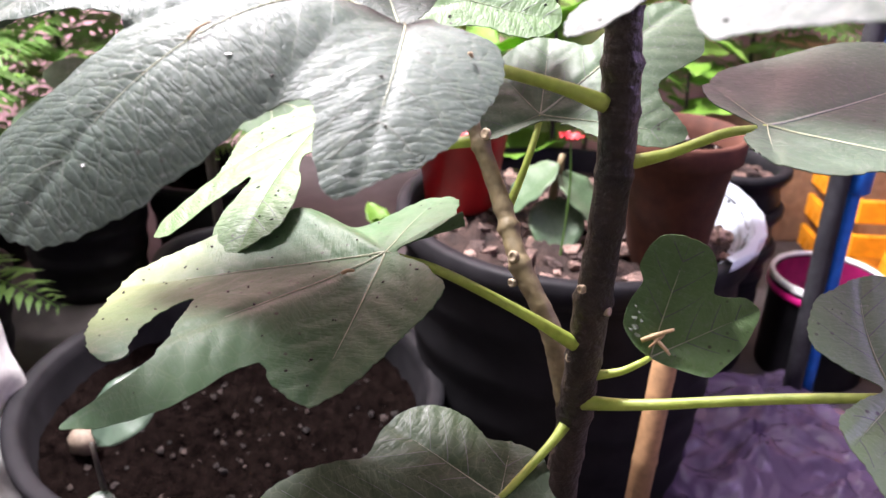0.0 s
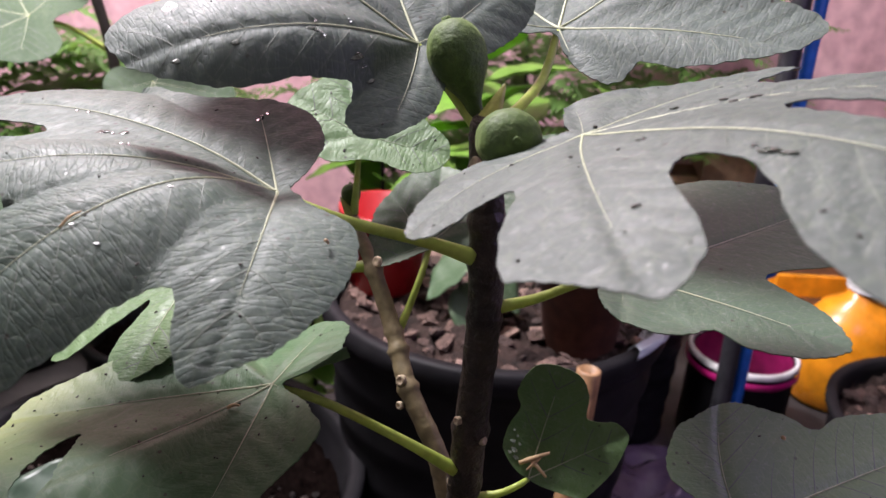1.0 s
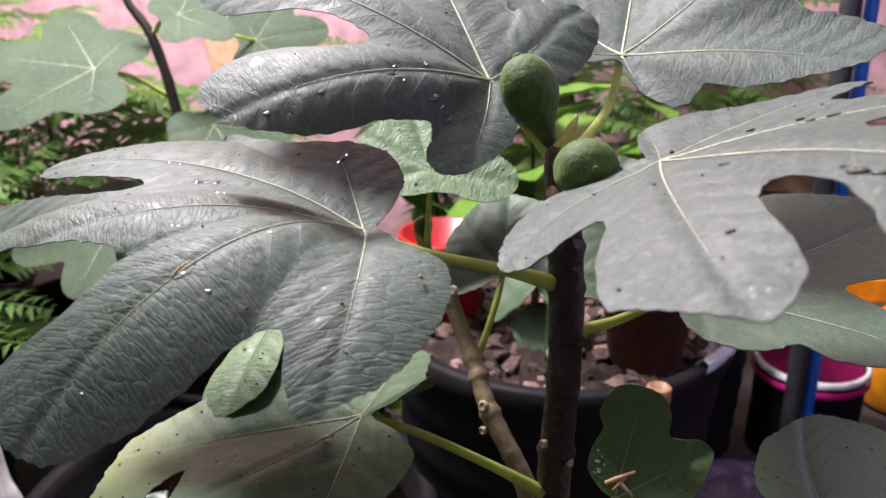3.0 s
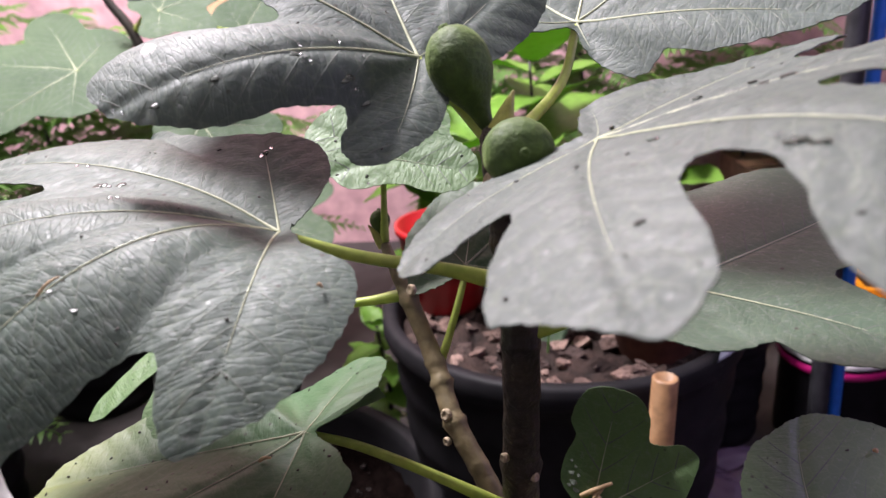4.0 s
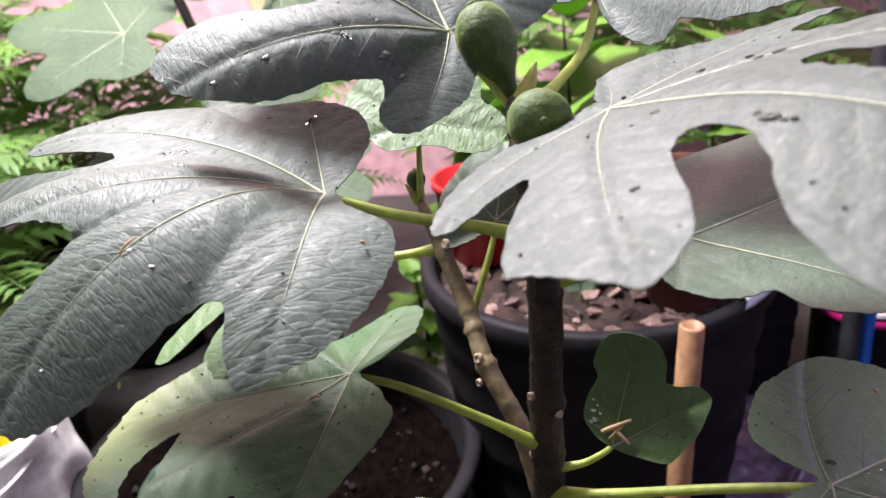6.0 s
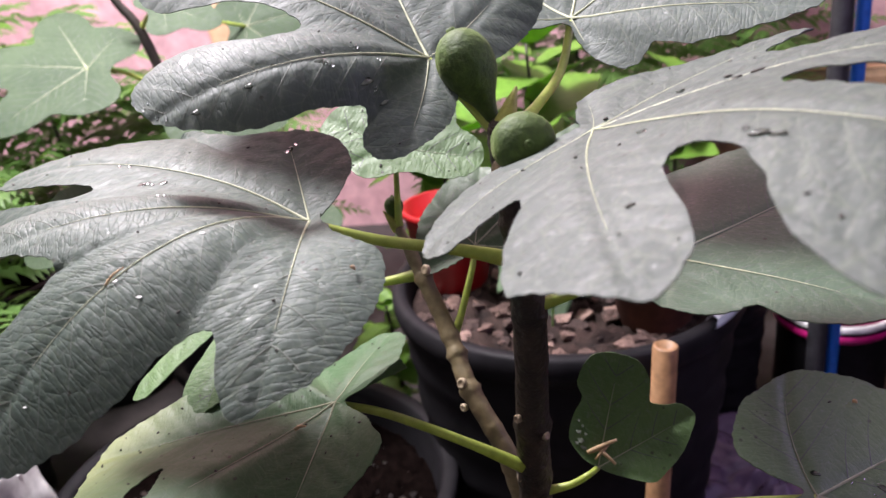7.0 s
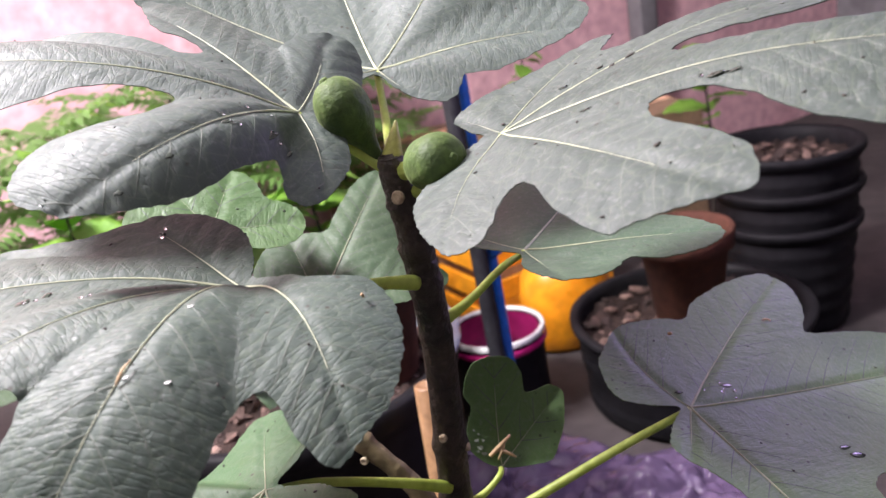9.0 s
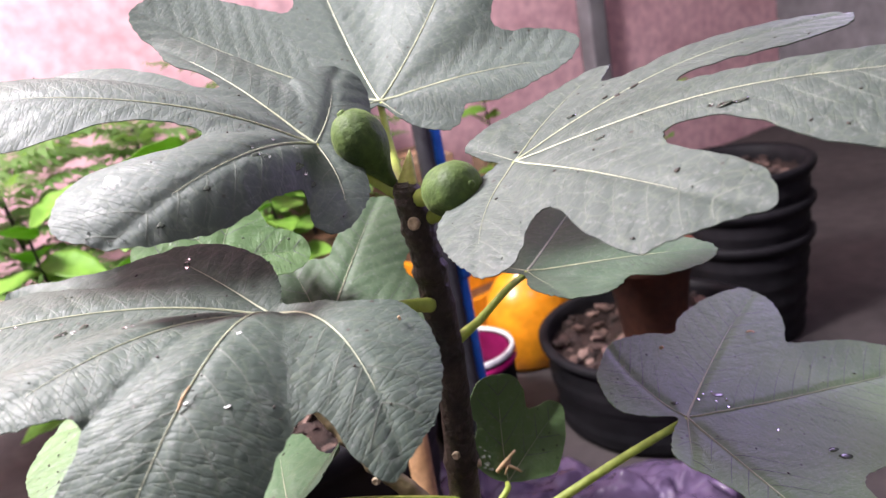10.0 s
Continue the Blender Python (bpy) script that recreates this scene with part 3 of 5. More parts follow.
def chunk_meshes(n, seed, material, name, flat=0.45):
    rnd, out = random.Random(seed), []
    for _ in range(n):
        bm = bmesh.new()
        bmesh.ops.create_icosphere(bm, subdivisions=1, radius=1.0)
        for v in bm.verts:
            k = rnd.uniform(0.6, 1.25)
            v.co = Vector((v.co.x * k, v.co.y * k * 0.75, v.co.z * flat * k))
        data = bpy.data.meshes.new(name)
        bm.to_mesh(data)
        bm.free()
        data.materials.append(material)
        out.append(data)
    return out


def strew(parent, meshes, name, count, radius, z, smallest, largest, seed):
    """Loose pieces on a pot's filling, each its own object."""
    rnd = random.Random(seed)
    for _ in range(count):
        a, r = rnd.uniform(0, 2 * math.pi), radius * math.sqrt(rnd.random())
        ob = new(name, rnd.choice(meshes))
        ob.parent = parent
        s = rnd.uniform(smallest, largest)
        m = pose(r * math.cos(a), r * math.sin(a), z + rnd.uniform(0.2, 0.8) * s, rnd.uniform(-25, 25), rnd.uniform(-25, 25), rnd.uniform(0, 360))
        ob.matrix_basis = m @ Matrix.Diagonal((s, s, s, 1))


def chip_material(k=1.0):
    m, nt, b = nodes_of("bark_chip", 0.85)
    info = nt.nodes.new("ShaderNodeObjectInfo")
    c = ramp(nt, info.outputs["Random"], [(0.0, (0.04 * k, 0.025 * k, 0.021 * k)), (0.45, (0.11 * k, 0.068 * k, 0.054 * k)), (0.8, (0.23 * k, 0.145 * k, 0.115 * k)), (1.0, (0.44 * k, 0.30 * k, 0.24 * k))])
    n = texnode(nt, "ShaderNodeTexNoise", 2.5, Detail=8.0)
    worn = ramp(nt, n.outputs["Fac"], [(0.3, (0.55, 0.55, 0.55)), (0.7, (1.1, 1.1, 1.1))])
    nt.links.new(mixed(nt, 1.0, c.outputs["Color"], worn.outputs["Color"], "MULTIPLY"), b.inputs["Base Color"])
    bumped(nt, b, n.outputs["Fac"], 0.6, 0.1)
    return m


CHIP = chip_material()
CHIP_MESHES = chunk_meshes(6, 4, CHIP, "bark_chip")

# black pot full of bark chips, with a terracotta pot and a red cup standing in it
chip_pot = pot("chip_pot", "large black nursery pot filled with pinkish bark chips", 0.205, 0.36, (0.19, 0.958, GROUND), BLACK, 0.03, 5, 0.012, 0.85, CHIPS)
strew(chip_pot, CHIP_MESHES, "bark_chip", 295, 0.188, 0.325, 0.006, 0.018, 11)


def terracotta_pot(at, k=1.0):
    ob = thing("terracotta_pot", "small brown terracotta pot with gritty compost standing on bark chips", "plant pot", "plant pots", at)
    prof = [(0, 0), (0.040, 0), (0.042, 0.004), (0.058, 0.125), (0.066, 0.127), (0.068, 0.150), (0.066, 0.153), (0.061, 0.152), (0.058, 0.135), (0.040, 0.02), (0, 0.02)]
    part("body", lathe([(a * k, b * k) for a, b in prof], 44, lump=0.008), TERRACOTTA, ob)
    bm = lathe([(0.0, 0.128 * k), (0.03 * k, 0.131 * k), (0.058 * k, 0.127 * k)], 32, lump=0.02)
    part("soil", bm, SOIL, ob, "dark compost with pale grit")
    strew(ob, GRIT_MESHES, "grit", 26, 0.05 * k, 0.128 * k, 0.002, 0.005, 3)
    return ob


GRIT = plain("pale_grit", (0.14, 0.11, 0.09), (0.42, 0.38, 0.34), 30, 0.8, 0.3, 0.001)
GRIT_MESHES = chunk_meshes(4, 8, GRIT, "grit", 0.7)
terracotta_pot((0.285, 0.875, 0.53), 1.0)


def red_cup(at):
    ob = thing("red_cup", "small plain red plastic pot on the bark chips", "plant pot", "plant pots", at)
    part("body", lathe([(0, 0), (0.040, 0), (0.044, 0.006), (0.056, 0.10), (0.060, 0.102), (0.060, 0.110), (0.055, 0.110), (0.041, 0.02), (0, 0.02)], 44), RED, ob)
    return ob


red_cup((0.05, 1.0, 0.535))

# the soil pot beside it
soil_pot = pot("soil_pot", "black nursery pot of dark crumbly soil", 0.235, 0.17, (-0.205, 0.82, GROUND), BLACK, 0.05, 3, 0.013, 0.9, SOIL)
CRUMB = chip_material(0.22)
CRUMB.name = "soil_crumb"
CRUMB_MESHES = chunk_meshes(5, 9, CRUMB, "soil_crumb", 0.8)
strew(soil_pot, CRUMB_MESHES, "soil_crumb", 295, 0.20, 0.116, 0.0015, 0.0065, 21)

# added repeat of the bark-chip pot and its terracotta pot, to the east
tub = pot("chip_tub", "low black tub of pinkish bark chips", 0.195, 0.165, (0.90, 0.99, GROUND), BLACK, 0.03, 2, 0.01, 0.92, CHIPS)
strew(tub, CHIP_MESHES, "bark_chip", 230, 0.176, 0.132, 0.008, 0.019, 12)
terracotta_pot((0.875, 0.965, 0.338), 1.2)


def pot_stack(x, y, steps, seed):
    """Nursery pots set into one another; the top one holds bark."""
    for i, (z, r) in enumerate(steps):
        last = i == len(steps) - 1
        ob = pot("stacked_pot", "black ribbed nursery pot with dry bark on top of a stack" if last else "black ribbed nursery pot stacked with others", r, 0.22, (x, y, GROUND + z), BLACK, 0.03, 5, 0.009, 0.86, CHIPS if last else None, "stacked pots")
        part("rim", lathe([(r + 0.0085, 0.2065), (r + 0.0115, 0.2085), (r + 0.0115, 0.218), (r + 0.0075, 0.2215), (r + 0.004, 0.2212)], 56), BLACK, ob, "dusty rolled rim")
        if last:
            strew(ob, CHIP_MESHES, "bark_chip", 60, 0.8 * r, 0.19, 0.008, 0.016, seed)


pot_stack(1.24, 1.06, ((0.0, 0.125), (0.07, 0.128), (0.14, 0.13)), 13)
pot_stack(0.458, 1.20, ((0.0, 0.066), (0.06, 0.067), (0.12, 0.068)), 14)

# the fig's own pot
fig_pot = pot("fig_pot", "black nursery pot in which the fig tree grows", 0.125, 0.20, (0.12, 0.42, GROUND), BLACK, 0.03, 3, 0.01, 0.85, SOIL)

# bamboo cane
cane = thing("bamboo_cane", "cut brown bamboo cane standing upright in the ground", "cane", at=(0.25, 0.71, GROUND))
part("culm", lathe([(0.0, -0.02), (0.0125, -0.02), (0.0125, 0.17), (0.0137, 0.175), (0.0125, 0.18), (0.0122, 0.386), (0.0092, 0.388), (0.009, 0.34), (0.0, 0.34)], 24, pose(0, 0, 0, -1, 2, 0), lump=0.02), BAMBOO, cane)

# poles
pole = thing("black_pole", "dusty black steel tube standing on the ground", "pole", at=(0.562, 1.075, GROUND))
part("tube", tube([(0, 0, 0, 0.0135), (-0.005, 0.01, 0.5, 0.0135), (-0.012, 0.02, 1.2, 0.0135)], 8, 16), STEEL, pole)
part("foot_cap", lathe([(0.0, 0.0), (0.016, 0.0), (0.016, 0.03), (0.0137, 0.034)], 20), BLACK, pole)
blue = thing("blue_pole", "bright blue plastic broom handle leaning beside a black tube", "pole", at=(0.588, 1.085, GROUND))
part("handle", tube([(0, 0, 0, 0.009), (-0.002, 0.01, 0.5, 0.009), (0.0, 0.03, 1.2, 0.009)], 8, 14), BLUE, blue)
part("collar", lathe([(0.0095, 0.34), (0.015, 0.345), (0.015, 0.42), (0.0095, 0.425)], 20), BLUE, blue, "blue plastic sleeve")


def paint_tin(at):
    ob = thing("paint_tin", "open black tin with a magenta stained rim", "tin", "tins", at)
    part("body", lathe([(0, 0), (0.082, 0), (0.083, 0.003), (0.083, 0.15), (0.086, 0.153), (0.086, 0.160), (0.080, 0.160), (0.078, 0.01), (0, 0.01)], 48), BLACK, ob)
    part("rim", lathe([(0.0865, 0.138), (0.0885, 0.140), (0.0885, 0.147), (0.0865, 0.150)], 48, lump=0.01), MAGENTA, ob, "magenta paint band")
    part("rim_ring", lathe([(0.080, 0.160), (0.0805, 0.165), (0.0855, 0.165), (0.0875, 0.161), (0.087, 0.156)], 48), WHITE, ob, "shiny pale rim")
    part("lining", lathe([(0.0775, 0.158), (0.0765, 0.03), (0.0, 0.03)], 48), DARK_MAGENTA, ob, "magenta paint inside")
    return ob


paint_tin((0.63, 1.19, GROUND))


def jug(at, k=1.0):
    ob = thing("orange_jug", "glossy orange-yellow plastic jerrycan", "jug", "jugs", at)
    part("body", lathe([(0, 0), (0.085, 0), (0.10, 0.012), (0.103, 0.10), (0.095, 0.15), (0.07, 0.185), (0.035, 0.205), (0.032, 0.23), (0.0, 0.23)], 40, Matrix.Diagonal((k, k * 0.8, k, 1))), ORANGE, ob)
    part("cap", lathe([(0.036, 0.222), (0.037, 0.25), (0.0, 0.252)], 24, Matrix.Diagonal((k, k, k, 1))), WHITE, ob)
    part("grip", tube([(0.03, 0, 0.2, 0.009), (0.085, 0, 0.22, 0.009), (0.1, 0, 0.14, 0.009)], 8, 10), ORANGE, ob)
    return ob


jug((0.89, 1.33, GROUND))
tray = thing("orange_crate", "orange plastic crate beside cardboard boxes", "crate", at=(0.96, 1.60, GROUND))
for z in (0.02, 0.09, 0.16):
    for sx, sy, px, py in ((0.34, 0.012, 0, -0.13), (0.34, 0.012, 0, 0.13), (0.012, 0.25, -0.17, 0), (0.012, 0.25, 0.17, 0)):
        o = part("slat", box((sx, sy, 0.045), 0.003), ORANGE, tray, smooth=False)
        o.location = (px, py, z)
part("bottom", box((0.34, 0.26, 0.01), 0.002), ORANGE, tray, smooth=False)


def carton(at, size, turn):
    ob = thing("carton", "closed brown cardboard carton with taped lid", "carton", "cartons", at)
    ob.rotation_euler = (0, 0, radians(turn))
    o = part("body", box(size, 0.004), CARD, ob, smooth=False)
    o.location = (0, 0, size[2] / 2)
    o = part("tape", box((size[0] * 1.01, 0.05, 0.002), 0), PEACH, ob, "pale packing tape", smooth=False)
    o.location = (0, 0, size[2] + 0.002)
    return ob


carton((0.86, 1.82, GROUND), (0.42, 0.26, 0.26), 6)
carton((1.36, 1.72, GROUND), (0.40, 0.30, 0.34), -8)
carton((0.88, 1.84, GROUND + 0.265), (0.30, 0.2, 0.12), -10)
bottle = thing("clear_bottle", "crushed clear plastic bottle lying on a crate", "bottle", at=(0.97, 1.45, GROUND + 0.05))
part("body", lathe([(0, -0.10), (0.03, -0.10), (0.036, -0.09), (0.034, -0.02), (0.037, 0.03), (0.03, 0.07), (0.013, 0.10), (0.013, 0.12)], 32, pose(0, 0, 0, 0, 80, 30), lump=0.12), CLEAR, bottle)
part("cap", lathe([(0.015, 0.11), (0.0155, 0.128), (0, 0.129)], 20, pose(0, 0, 0, 0, 80, 30)), WHITE, bottle)


def crumpled(width, depth, rise, fine, seed, n=70):
    bm = bmesh.new()
    bmesh.ops.create_grid(bm, x_segments=n, y_segments=n, size=0.5)
    for v in bm.verts:
        p = Vector((v.co.x * width, v.co.y * depth, 0))
        edge = max(0.0, 1 - max(abs(v.co.x), abs(v.co.y)) * 2) ** 0.5
        q = p * 9 + Vector((seed, seed * 2, 0))
        fold = abs(noise.noise(q)) + 0.5 * abs(noise.noise(q * 2.3)) + 0.25 * abs(noise.noise(q * 5.1))
        p.x += 0.02 * noise.noise(q * 1.3 + Vector((9, 0, 0)))
        p.y += 0.02 * noise.noise(q * 1.3 + Vector((0, 9, 0)))
        p.z = 0.006 + rise * edge * (0.35 + fold) + fine * fold * edge
        v.co = p
    return bm


def plastic_bag(at, turn, size, seed):
    ob = thing("plastic_bag", "crumpled clear plastic bag with a purple sheen lying on the ground", "plastic bag", "plastic bags", at)
    ob.rotation_euler = (0, 0, radians(turn))
    part("sheet", crumpled(size, size * 0.8, 0.045, 0.035, seed), FILM, ob)
    neck = tube([(size * 0.40, 0, 0.03, 0.03), (size * 0.47, 0.01, 0.05, 0.012), (size * 0.52, 0.0, 0.07, 0.022), (size * 0.58, -0.01, 0.09, 0.03)], 8, 16, wobble=0.22, seed=seed)
    part("twisted_neck", neck, FILM, ob)
    return ob


plastic_bag((0.47, 0.96, GROUND), 200, 0.36, 3)
plastic_bag((0.62, 0.78, GROUND), -30, 0.32, 8)


def sheen_band():
    """Pale strip along the wall of the bark-chip pot, above the chips and over its rim, coloured like lamp sheen."""
    bm = bmesh.new()
    line = [(0.176, 0.322), (0.187, 0.330), (0.194, 0.343), (0.200, 0.358), (0.206, 0.367), (0.216, 0.368), (0.221, 0.360)]
    grid = []
    for i in range(57):
        u = i / 56
        row = []
        for j in range(36):
            a = radians(-52 + 100 * j / 35 + 6 * math.sin(u * 3))
            k = u * (len(line) - 1)
            m = min(int(k), len(line) - 2)
            r, z = [p + (q - p) * (k - m) for p, q in zip(line[m], line[m + 1])]
            fold = abs(noise.noise((j * 0.23, u * 4, 2))) + 0.4 * abs(noise.noise((j * 0.6, u * 9, 5)))
            r += 0.008 * fold * (1 if u > 0.45 else -0.3)
            z += 0.006 * fold * (u < 0.5)
            row.append(bm.verts.new((r * math.cos(a), r * math.sin(a), z)))
        grid.append(row)
    for p, q in zip(grid, grid[1:]):
        for j in range(35):
            bm.faces.new((p[j], q[j], q[j + 1], p[j + 1]))
    return bm


sheen_strip = part("pot_sheen_band", sheen_band(), WALL_SHEEN)
sheen_strip.location = (0.19, 0.958, GROUND)
tagged(sheen_strip, "pale bluish plastic strip at a black pot's rim, its colour standing in for lamp sheen", "plastic film")

# bucket and cloth at the west side
bucket = thing("bucket", "white plastic bucket with a yellow inside wall", "bucket", at=(-0.57, 0.77, GROUND - 0.003))
bucket.scale = (1, 1, 0.82)
part("body", lathe([(0, 0), (0.085, 0), (0.087, 0.004), (0.105, 0.30), (0.112, 0.303), (0.113, 0.318), (0.107, 0.320), (0.104, 0.312)], 48), WHITE, bucket)
part("lining", lathe([(0.1035, 0.316), (0.085, 0.02), (0, 0.02)], 48), YELLOW, bucket, "yellow inner wall")
part("handle", tube([(0.117, 0, 0.30, 0.0025), (0.09, -0.09, 0.27, 0.0025), (0, -0.128, 0.24, 0.0025), (-0.09, -0.09, 0.27, 0.0025), (-0.117, 0, 0.30, 0.0025)], 8, 8), WHITE, bucket)


def cloth_mesh():
    bm = bmesh.new()
    rows = []
    for i in range(40):
        t, row = i / 39, []
        for j in range(30):
            s = j / 29
            a = radians(-115 + 130 * s)
            fold = 0.016 * math.sin(s * 26 + 2 * t) * t + 0.01 * noise.noise((s * 5, t * 4, 3))
            r = 0.117 + 0.03 * t ** 1.4 + fold
            row.append(bm.verts.new((r * math.cos(a), r * math.sin(a), 0.315 - 0.30 * t + 0.012 * math.sin(s * 9))))
        rows.append(row)
    for a, b in zip(rows, rows[1:]):
        for j in range(29):
            bm.faces.new((a[j], b[j], b[j + 1], a[j + 1]))
    return bm


cloth = part("cloth", cloth_mesh(), WHITE)
cloth.location = (-0.57, 0.77, GROUND - 0.003)
cloth.scale = (1, 1, 0.82)
cloth.modifiers.new("thickness", "SOLIDIFY").thickness = 0.0015
tagged(cloth, "white woven plastic sack draped down a bucket", "sack")

for x, y, r in ((-0.62, 1.36, 0.11), (-0.87, 1.45, 0.11), (-0.42, 1.48, 0.12), (-0.70, 1.00, 0.12), (-0.29, 1.12, 0.10)):
    pot("seedling_pot", "black nursery pot holding a seedling tree", r, 0.19, (x, y, GROUND), BLACK, 0.03, 3, 0.009, 0.85, SOIL)


# the fig tree
fig = thing("fig_tree", "young potted fig tree with broad grey-green lobed leaves and unripe figs", "fig tree", at=(0, 0, 0))
STEM = [(0.120, 0.425, 0.33, 0.0105), (0.119, 0.405, 0.58, 0.0098), (0.119, 0.388, 0.66, 0.0094), (0.119, 0.376, 0.73, 0.009), (0.1205, 0.369, 0.81, 0.0085), (0.1175, 0.366, 0.865, 0.0082), (0.1135, 0.367, 0.905, 0.0072), (0.113, 0.367, 0.913, 0.004)]
part("stem", tube(STEM, 14, 18, wobble=0.045, seed=2, knots=((30, 0.14), (38, 0.1), (45, 0.12), (57, 0.12), (64, 0.1), (70, 0.16), (77, 0.12))), BARK, fig, "dark brown woody stem with leaf scars")
SIDE = [(0.116, 0.388, 0.675, 0.0075), (0.104, 0.400, 0.712, 0.006), (0.086, 0.419, 0.742, 0.0055), (0.076, 0.442, 0.765, 0.0052), (0.061, 0.463, 0.797, 0.0046), (0.048, 0.486, 0.818, 0.003)]
part("branch", tube(SIDE, 12, 14, wobble=0.05, seed=5, knots=((24, 0.25), (32, 0.3), (36, 0.2), (47, 0.3))), BARK_YOUNG, fig, "paler side shoot with pale leaf scars")
for p, d, r in (((0.0815, 0.4165, 0.7475), (-0.6, -0.7, 0.3), 0.0042), ((0.0815, 0.412, 0.734), (-0.7, -0.6, 0.1), 0.003), ((0.109, 0.359, 0.893), (-0.8, -0.5, 0.2), 0.0042), ((0.126, 0.366, 0.745), (0.8, -0.5, 0.1), 0.003), ((0.111, 0.365, 0.757), (-0.8, -0.5, 0.1), 0.0028), ((0.064, 0.455, 0.803), (-0.6, -0.6, 0.3), 0.004), ((0.111, 0.375, 0.712), (-0.8, -0.5, 0.2), 0.0032)):
    m = axis_pose(p, Vector(p) + Vector(d))
    part("leaf_scar", lathe([(0.0, -0.002), (r * 0.75, -0.002), (r * 0.8, 0.0), (r * 0.6, 0.0008), (r * 0.4, 0.0004), (0.0, 0.0002)], 14, m, lump=0.15, seed=r * 999), SCAR, fig)

# (joint, normal, direction of the middle lobe, lobes, stalk, material)
leaf_west = fig_leaf(fig, (0.0258, 0.3478, 0.8789), (-0.041, -0.256, 0.966), (-0.95, -0.29, -0.117),
         [(-93.0, 0.085, 0.03, 0.115, -0.66, 0.5, 0.02), (-56.0, 0.19, 0.026, 0.228, -1.39, 0.5, 0.3), (1.0, 0.21, 0.025, 0.646, -3.18, 0.5, -0.16), (38.0, 0.159, 0.033, 1.017, -7.96, 0.5, -0.29), (86.0, 0.113, 0.033, 0.684, -5.92, 0.5, -0.3)],
         [(0.112, 0.362, 0.848), (0.090, 0.358, 0.856), (0.055, 0.352, 0.866)], LEAF_QUILTED, 1.0, cell=0.0018, label="large drooping grey-green leaf, quilted and dusty", stalk_radius=0.0026, arch=4.0,
         rim=[(-160, 8), (-143, 22), (-129, 44), (-113, 66), (-95, 78), (-78, 90), (-72, 115), (-69, 146), (-58, 178), (-42, 193), (-37, 178), (-36, 155), (-35.5, 135), (-34.5, 114), (-32.5, 107), (-30, 112), (-29, 130), (-30.5, 160), (-31, 200), (-25, 222), (-18, 208), (-13, 172), (-8, 150), (-2, 124), (4, 107), (9.5, 100), (13, 109), (13, 128), (10, 146), (9, 158), (15, 164), (23, 158), (29, 151), (34.5, 140), (39, 130), (45, 112), (50, 95), (56, 86), (60, 89), (62, 101), (66, 114), (73, 109), (82, 102), (94, 88), (105, 73), (110, 59), (102, 40), (105, 18), (150, 6)])
leaf_top = fig_leaf(fig, (0.0821, 0.392, 0.9376), (0.174, -0.655, 0.735), (-0.969, -0.247, 0.009),
         [(-148.0, 0.06, 0.025, -0.015, -1.06, 0.5, 0.16), (-80.0, 0.13, 0.036, -0.028, -2.12, 0.5, -0.1), (-36.0, 0.2, 0.026, 0.287, -3.17, 0.5, -0.16), (10.8, 0.133, 0.025, 0.707, -5.27, 0.5, -0.04), (76.0, 0.066, 0.016, 0.359, -4.88, 0.5, -0.2)],
         [(0.112, 0.370, 0.905), (0.103, 0.377, 0.914), (0.092, 0.385, 0.926)], LEAF_TOP, 2.1, cell=0.0018, label="grey-green leaf with long fingers and water drops", arch=7.0,
         rim=[(160, 10), (172, 30), (-165, 56), (-152, 76), (-141, 80), (-128, 68), (-114, 56), (-110, 85), (-103, 122), (-92, 138), (-85, 118), (-77, 92), (-78, 72), (-74, 58), (-67, 66), (-69, 86), (-69, 115), (-65, 148), (-52, 172), (-36, 162), (-28, 134), (-29.5, 94), (-28, 71), (-20, 58), (-12, 63), (-7, 78), (-13, 105), (-8, 122), (0, 132), (9, 124), (16, 110), (24, 90), (29, 66), (35.5, 52), (39.5, 46), (45, 48), (48, 57), (55, 61), (63, 59), (75, 50), (94, 37), (125, 18)])
leaf_back = fig_leaf(fig, (0.1534, 0.4501, 0.941), (-0.002, -0.228, 0.974), (0.949, -0.307, -0.07),
         [(-56.5, 0.066, 0.02, -0.28, -1.99, 0.5, 0.0), (-7.3, 0.127, 0.035, 0.272, -0.95, 0.5, 0.0), (45.0, 0.16, 0.035, 0.45, 2.41, 0.5, 0.0), (95.0, 0.172, 0.042, 0.216, 1.42, 0.5, 0.0), (145.0, 0.174, 0.04, 0.129, 1.14, 0.5, 0.0), (195.0, 0.07, 0.025, 0.066, 0.59, 0.5, 0.0)],
         [(0.117, 0.374, 0.906), (0.130, 0.402, 0.908), (0.146, 0.435, 0.918)], LEAF_TOP, 3.3, label="broad grey-green leaf with a browned tip", cell=0.0018,
         rim=[(-100, 5), (-66, 18), (-57, 28), (-46.5, 42), (-38, 49), (-29, 52), (-26, 68), (-21, 84), (-14, 103), (-8, 115), (0, 126), (5, 119), (9, 102), (12, 88), (17, 82), (23, 92), (28, 122), (38, 156), (50, 160), (60, 136), (66, 103), (76, 130), (85, 168), (97, 175), (106, 140), (107, 108), (113, 102), (118, 112), (127, 140), (137, 158), (147, 158), (156, 138), (165, 92), (174, 64), (190, 72), (206, 58), (232, 26)])
